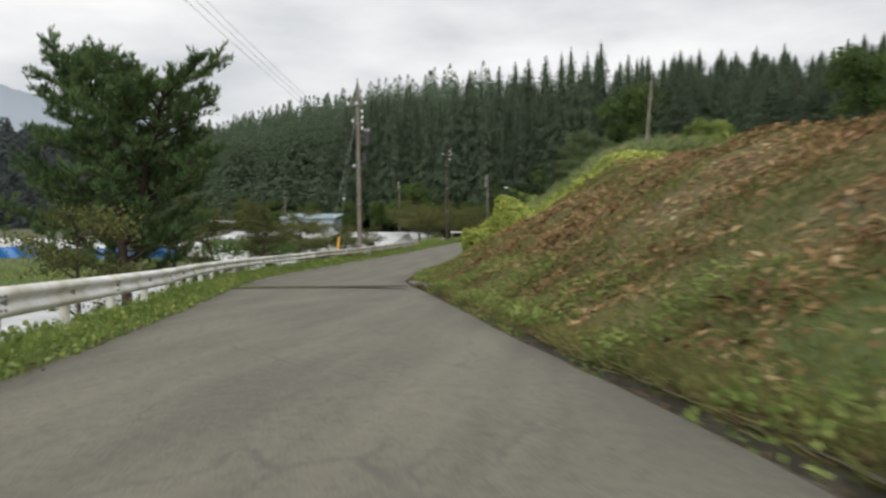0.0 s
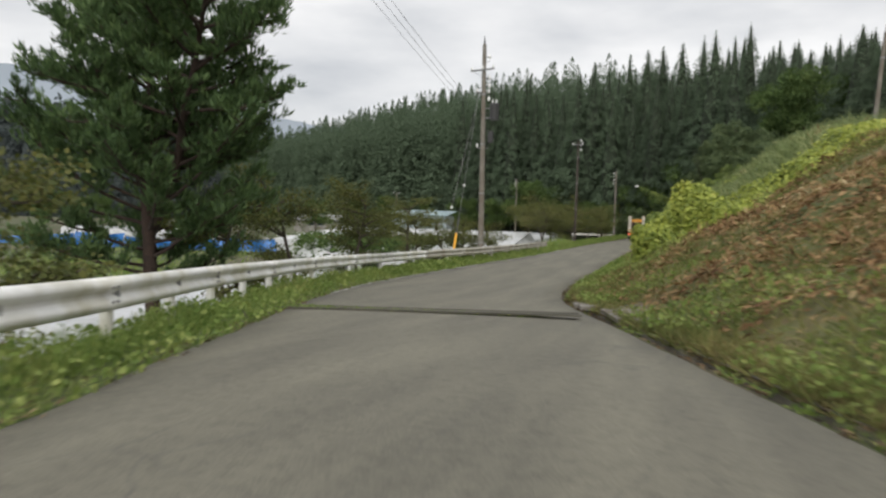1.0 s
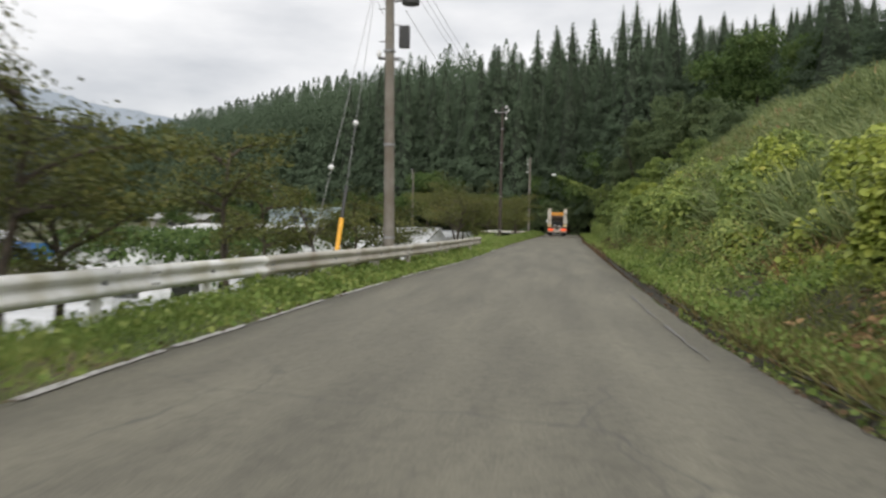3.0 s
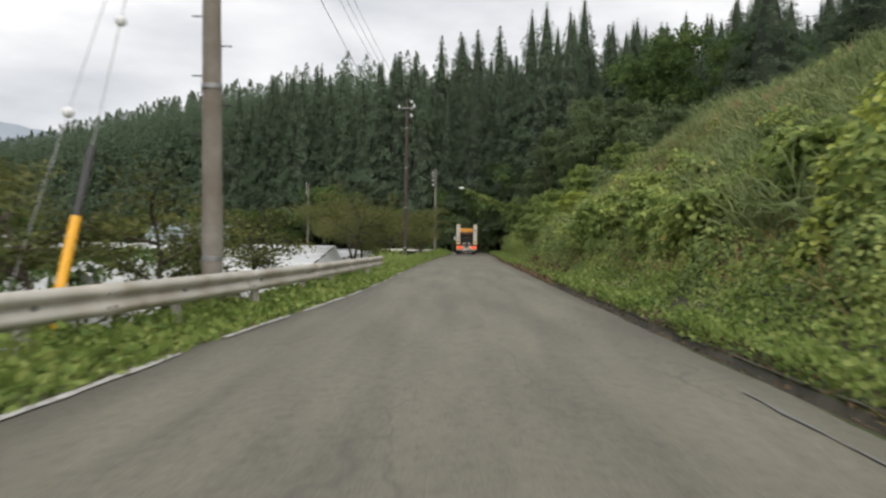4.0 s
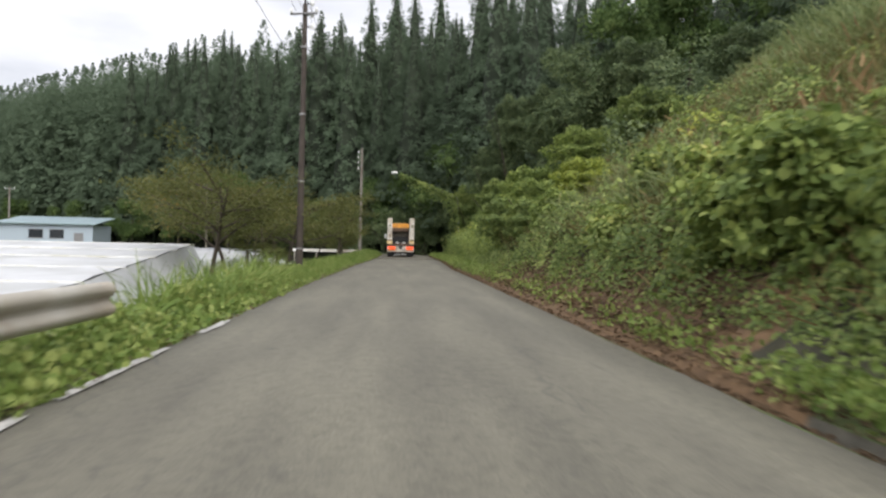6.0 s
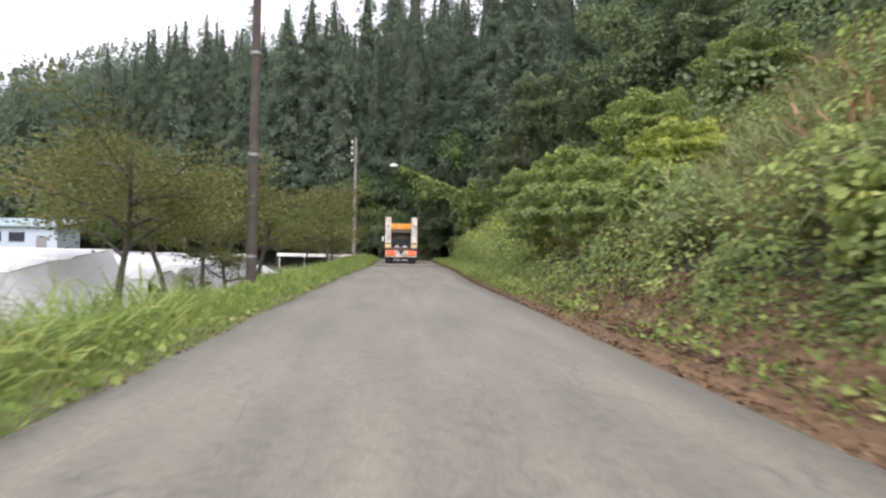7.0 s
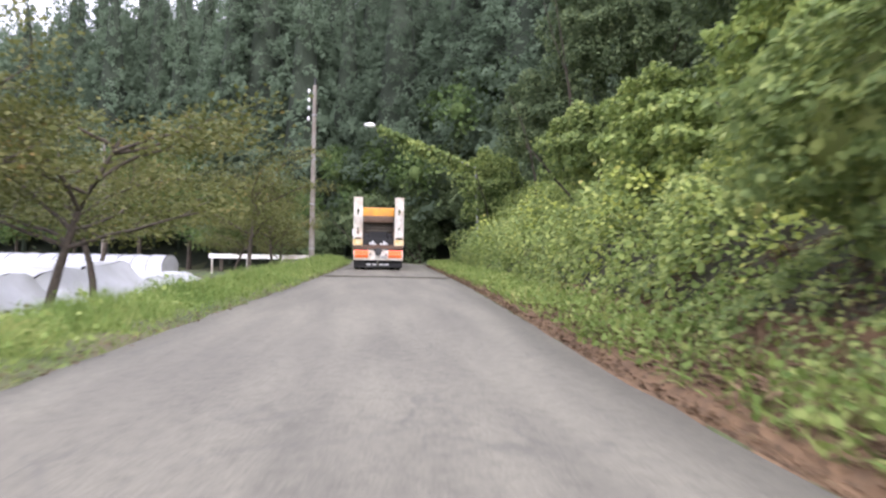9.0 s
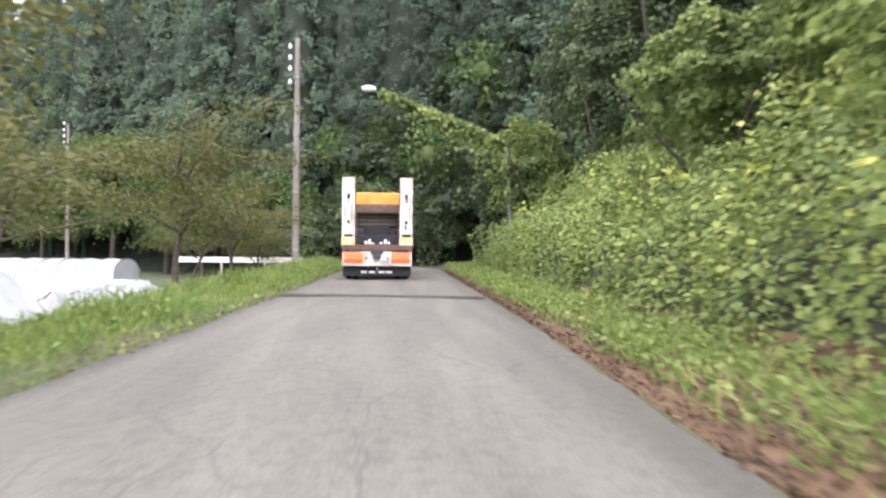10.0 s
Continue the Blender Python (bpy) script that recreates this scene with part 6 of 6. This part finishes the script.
def shed(x, y, z, w, d, h, turn, wall, roof, label):
    s = empty("shed", pose(x, y, z, 0, 0, turn), label, "shed")
    part("wall", boxes((-w / 2, w / 2, -d / 2, d / 2, 0, h)), wall, s)
    bm = bmesh.new()
    v = [bm.verts.new(c) for c in [(-w / 2 - 0.5, -d / 2 - 0.6, h + 0.06), (w / 2 + 0.5, -d / 2 - 0.6, h + 0.06), (w / 2 + 0.5, d / 2 + 0.5, h + 1.1), (-w / 2 - 0.5, d / 2 + 0.5, h + 1.1)]]
    u = [bm.verts.new(p.co + Vector((0, 0, 0.14))) for p in v]
    bm.faces.new(u)
    bm.faces.new(v[::-1])
    for k in range(4):
        bm.faces.new((v[k], v[(k + 1) % 4], u[(k + 1) % 4], u[k]))
    rf = part("roof", bm, roof, s)
    for k in range(12):
        x0 = -w / 2 + w * (k + 0.5) / 12
        bm = bmesh.new()
        cyl(bm, 0.04, 0.04, (x0, -d / 2 - 0.6, h + 0.22), (x0, d / 2 + 0.5, h + 1.26), 4)
        part("roof_seam", bm, roof, rf)
    for k, x0 in enumerate((-w * 0.18, w * 0.04)):
        win = part("window", boxes((x0, x0 + w * 0.15, -d / 2 - 0.04, -d / 2 - 0.005, h * 0.58, h * 0.84)), GLASS_DARK, s)
        for zz in (h * 0.58 - 0.08, h * 0.84):
            part("window_frame", boxes((x0 - 0.06, x0 + w * 0.15 + 0.06, -d / 2 - 0.07, -d / 2 - 0.045, zz, zz + 0.08)), STEEL, win)
    part("door", boxes((w * 0.30, w * 0.40, -d / 2 - 0.05, -d / 2 - 0.005, 0, h * 0.75)), STEEL, s)
    part("trim", boxes((-w / 2 - 0.02, w / 2 + 0.02, -d / 2 - 0.03, d / 2 + 0.03, h - 0.02, h + 0.05)), roof, s)


shed(-41.0, 128.5, -1.3, 11.5, 8.0, 4.0, 4, SHED_WALL, SHED_ROOF, "pale blue sheet-metal shed with a sloping roof")
film_house(-50.0, 55.0, 2, 4.0, 0.9, 0.35, 16, "low white film shelter beyond the blue tarpaulins", 0.05)
shed(-62, 122, -1.3, 9.0, 6.0, 2.4, 12, CONCRETE, TRUCK_GREY, "small grey farm building at the field edge")

# ---- truck and its load ----


def truck(x, y, z, turn):
    t = empty("truck", pose(x, y, z, 0, 0, turn), "flatbed truck with raised loading ramps and lit rear lamps", "truck")
    part("chassis", boxes((-0.42, -0.28, 0.2, 8.2, 0.62, 0.86), (0.28, 0.42, 0.2, 8.2, 0.62, 0.86), (-0.42, 0.42, 1.0, 1.15, 0.62, 0.86), (-0.42, 0.42, 3.9, 4.05, 0.62, 0.86)), DARK_METAL, t)
    part("bed", boxes((-1.13, 1.13, 0.0, 5.9, 1.02, 1.16), (-1.15, -1.07, 0.0, 5.9, 0.94, 1.20), (1.07, 1.15, 0.0, 5.9, 0.94, 1.20), bevel=0.01), RUST, t, "rust-brown steel loading bed")
    part("tail_beam", boxes((-1.15, 1.15, -0.06, 0.10, 0.97, 1.12), bevel=0.015), RUST, t)
    bumper = part("bumper", boxes((-1.13, 1.13, -0.12, -0.02, 0.46, 0.93), bevel=0.02), RAMP_WHITE, t, "pale scuffed rear panel with lamps")
    for s in (-1, 1):
        part("tail_lamp", boxes((min(s * 0.46, s * 1.08), max(s * 0.46, s * 1.08), -0.17, -0.12, 0.72, 0.90), bevel=0.03), BRAKE, bumper, "lit red brake lamp")
        part("reflector", boxes((min(s * 0.46, s * 1.08), max(s * 0.46, s * 1.08), -0.16, -0.12, 0.56, 0.71), bevel=0.02), AMBER, bumper, "orange turn lamp")
        part("lamp_guard", boxes((min(s * 0.50, s * 1.09), max(s * 0.50, s * 1.09), -0.19, -0.12, 0.91, 0.93)), DARK_METAL, bumper)
        part("rubber_stop", rod(0.04, 0.03, (s * 0.36, -0.12, 0.72), (s * 0.36, -0.18, 0.72), 10), BLACK, bumper)
    part("hitch", boxes((-0.12, 0.12, -0.26, -0.1, 0.70, 1.02), (-0.2, 0.2, -0.2, -0.1, 0.86, 0.96), (-0.08, 0.08, -0.36, -0.24, 0.70, 0.84), bevel=0.02), DARK_METAL, bumper)
    part("plate", boxes((0.10, 0.40, -0.14, -0.125, 0.52, 0.66)), TRUCK_GREY, bumper)
    for x0 in (-0.52, -0.26, 0.06, 0.30):
        part("flap_bar", boxes((x0, x0 + 0.19, 0.085, 0.095, 0.22, 0.29), bevel=0.003), CAB_WHITE, t, "plain white bar on the mud flap")
    for s in (-1, 1):
        c = s * 0.945
        r = empty_part("ramp", t)
        part("ramp_plate", boxes((c - 0.205, c - 0.15, 0.0, 0.12, 1.16, 3.36), (c + 0.15, c + 0.205, 0.0, 0.12, 1.16, 3.36), (c - 0.15, c + 0.15, 0.02, 0.06, 1.5, 1.66), (c - 0.15, c + 0.15, 0.02, 0.06, 1.95, 2.55), (c - 0.15, c + 0.15, 0.02, 0.06, 2.84, 3.36), (c - 0.15, c - 0.05, 0.02, 0.06, 1.66, 2.84), (c + 0.05, c + 0.15, 0.02, 0.06, 1.66, 2.84), bevel=0.008), RAMP_WHITE, r, "scuffed white steel ramp")
        part("ramp_foot", boxes((c - 0.22, c + 0.22, -0.05, 0.16, 1.13, 1.40), bevel=0.03), RAMP_YELLOW, r, "yellow painted ramp foot")
        part("hinge", rod(0.05, 0.05, (c - 0.26, 0.02, 1.12), (c + 0.26, 0.02, 1.12), 10), DARK_METAL, r)
        for k in range(9):
            zz = 1.6 + k * 0.2
            part("cleat", boxes((c - 0.15, c + 0.15, 0.06, 0.10, zz, zz + 0.035)), RAMP_WHITE, r)
    for y0 in (1.2, 2.35, 6.6):
        for s in (-1, 1):
            for xo in ((0.72, 0.98) if y0 < 5 else (0.90,)):
                w = empty_part("wheel", t)
                tyre = bmesh.new()
                cyl(tyre, 0.44, 0.44, (s * xo - 0.115, y0, 0.44), (s * xo + 0.115, y0, 0.44), 28)
                bmesh.ops.bevel(tyre, geom=[e for e in tyre.edges if len(e.link_faces) == 2 and any(len(q.verts) > 4 for q in e.link_faces)], offset=0.04, segments=2, affect="EDGES")
                part("tyre", tyre, BLACK, w)
                part("rim", rod(0.25, 0.22, (s * (xo + 0.11), y0, 0.44), (s * (xo + 0.135), y0, 0.44), 20), STEEL, w)
    for s in (-1, 1):
        part("mudflap", boxes((min(s * 0.02, s * 1.12), max(s * 0.02, s * 1.12), 0.10, 0.125, 0.13, 0.52), bevel=0.005), BLACK, t, "black rubber mud flap")
    cab = part("cab", boxes((-1.08, 1.08, 6.05, 7.9, 0.75, 2.55), bevel=0.08), CAB_GREEN, t, "green truck cab")
    part("cab_back", boxes((-1.02, 1.02, 5.98, 6.04, 1.15, 2.48), bevel=0.02), DARK_METAL, cab, "dark panel behind the cab")
    part("rear_window", boxes((-0.6, 0.6, 5.96, 5.975, 1.9, 2.3)), GLASS_DARK, cab)
    for s in (-1, 1):
        part("side_window", boxes((min(s * 1.081, s * 1.09), max(s * 1.081, s * 1.09), 6.6, 7.5, 1.7, 2.3)), GLASS_DARK, cab)
        part("mirror", boxes((min(s * 1.2, s * 1.38), max(s * 1.2, s * 1.38), 7.6, 7.68, 1.65, 2.05), (min(s * 1.05, s * 1.22), max(s * 1.05, s * 1.22), 7.62, 7.65, 1.9, 1.94), bevel=0.01), CAB_WHITE, cab)
    part("headboard", boxes((-1.1, 1.1, 5.82, 5.9, 1.16, 2.05), bevel=0.02), RUST, t)
    return t


def empty_part(name, parent):
    """A part made of pieces: its first piece is added by the caller under it."""
    ob = new(name)
    ob.empty_display_size = 0.1
    ob.parent = parent
    return ob


TRUCK = truck(4.5, 88.45, 0.03, 0.6)


def machine(x, y, z, turn):
    g = empty("construction_machine", pose(x, y, z, 0, 0, turn), "orange tracked construction machine standing on the truck bed", "construction machine")
    for s in (-1, 1):
        c = s * 0.55
        bm = boxes((c - 0.15, c + 0.15, 0.75, 3.75, 0.0, 0.55), bevel=0.12)
        tr = part("track", bm, BLACK, g, "black rubber track")
        for k in range(5):
            part("track_roller", rod(0.14, 0.14, (c + s * 0.13, 1.05 + k * 0.6, 0.2), (c + s * 0.17, 1.05 + k * 0.6, 0.2), 14), IRON, tr)
    part("underframe", boxes((-0.42, 0.42, 1.0, 3.5, 0.2, 0.62), bevel=0.03), BLACK, g)
    part("body", boxes((-0.73, 0.73, 1.1, 4.1, 0.56, 1.06), bevel=0.05), DARK_BROWN_STEEL, g, "dark brown machine body")
    part("counterweight", boxes((-0.74, 0.74, 0.80, 1.6, 1.04, 1.36), bevel=0.08), RUST, g)
    for z0 in (0.66, 0.80, 0.93):
        part("grille_bar", boxes((-0.6, 0.6, 1.06, 1.10, z0, z0 + 0.035), bevel=0.008), IRON, g)
    part("hood", boxes((-0.74, 0.74, 0.95, 3.2, 1.33, 1.76), bevel=0.05), ORANGE, g, "orange engine hood")
    part("side_hood", boxes((0.42, 0.74, 3.2, 4.3, 0.7, 1.6), bevel=0.05), ORANGE, g)
    part("blade", boxes((-0.72, 0.72, 0.25, 0.33, 0.02, 0.30), bevel=0.02), BLACK, g)
    part("blade_arm", boxes((-0.4, -0.3, 0.33, 1.1, 0.15, 0.25), (0.3, 0.4, 0.33, 1.1, 0.15, 0.25)), IRON, g)
    for x0, hh in ((-0.42, 0.10), (-0.30, 0.17), (-0.2, 0.06), (0.08, 0.08), (0.22, 0.16), (0.33, 0.09)):
        part("chain", boxes((x0, x0 + 0.09, 0.10, 0.22, 0.0, hh), bevel=0.02), CAB_WHITE, g, "pale loose chain")


machine(4.5, 88.5, 1.20, 0.6)

# ---- distance ----


def ridge(name, pts, depth, mat, label, seed, rough):
    global rng
    rng = np.random.default_rng(seed)
    p = np.array(pts, float)
    t = np.linspace(0, len(p) - 1, 220)
    x, y, h = (np.interp(t, np.arange(len(p)), p[:, k]) for k in range(3))
    h = h + rough * (np.sin(t * 9 + seed) + 0.6 * np.sin(t * 23 + 1) + 0.4 * np.sin(t * 51 + 2)) + rng.normal(0, rough * 0.08, len(t))
    fwd = unit(np.stack([x, y - 10], -1))
    rows = []
    for k, (back, frac) in enumerate([(-depth, 0.0), (-depth * 0.5, 0.55), (0, 1.0), (depth, 0.3)]):
        rows.append(np.stack([x + fwd[:, 0] * back, y + fwd[:, 1] * back, -6 + (h + 6) * frac], -1))
    v = np.stack(rows, 1)
    n, m = v.shape[:2]
    i, j = np.meshgrid(np.arange(n - 1), np.arange(m - 1), indexing="ij")
    f = np.stack([i * m + j, i * m + j + 1, (i + 1) * m + j + 1, (i + 1) * m + j], -1).reshape(-1, 4)
    me = mesh_fast(name, v.reshape(-1, 3), f, mat)
    me.shade_smooth()
    tagged(part_mesh(name, me), label, "mountain", kind="structure")


RIDGE = [(-420, 150, 46), (-300, 200, 42), (-244, 245, 41), (-222, 303, 39), (-190, 380, 37), (-120, 450, 37)]
ridge("backdrop_ridge", RIDGE, 60, MID_HILL, "wooded ridge beyond the valley, haze put into its colour", 1, 1.6)


def ridge_wood():
    """Tree crowns crowded over the face of the far ridge."""
    n, m = 3000, 60
    t = rng.uniform(0, 5, n)
    q = rng.random(n) ** 0.8
    p = np.array(RIDGE, float)
    x, y, h = (np.interp(t, np.arange(6), p[:, k]) for k in range(3))
    fwd = unit(np.stack([x, y - 10], -1))
    base = np.stack([x - fwd[:, 0] * 60 * q, y - fwd[:, 1] * 60 * q, -6 + (h + 6) * np.interp(q, [0, 0.5, 1], [1, 0.55, 0]) - 1], -1)
    tall, wide, point = rng.uniform(7, 12, n), rng.uniform(2.2, 3.6, n), rng.uniform(0.4, 1.0, n)
    u = rng.random((n, m))
    th = rng.random((n, m)) * 6.28
    rad = wide[:, None] * (1 - u) ** point[:, None]
    c = base[:, None] + np.stack([rad * np.cos(th), rad * np.sin(th), u * tall[:, None]], -1)
    out = np.stack([np.cos(th), np.sin(th), np.full(u.shape, 0.8)], -1).reshape(-1, 3)
    stuff("ridge_wood", leaves(c.reshape(-1, 3), unit(rng.normal(size=out.shape) + np.array([0, 0, 0.3])), unit(out + rng.normal(0, 0.15, out.shape)), rng.uniform(0.9, 1.9, n * m), 1.3, DIAMOND), RIDGE_LEAF, "trees crowding the far ridge, haze put into their green", "forest")


ridge_wood()
ridge("backdrop_mountain", [(-1500, 500, 150), (-1000, 700, 180), (-785, 826, 197), (-660, 860, 165), (-550, 888, 138), (-400, 1000, 120), (-100, 1100, 110)], 200, FAR_HILL, "distant mountains with blue-grey haze painted into their colour", 2, 1.2)
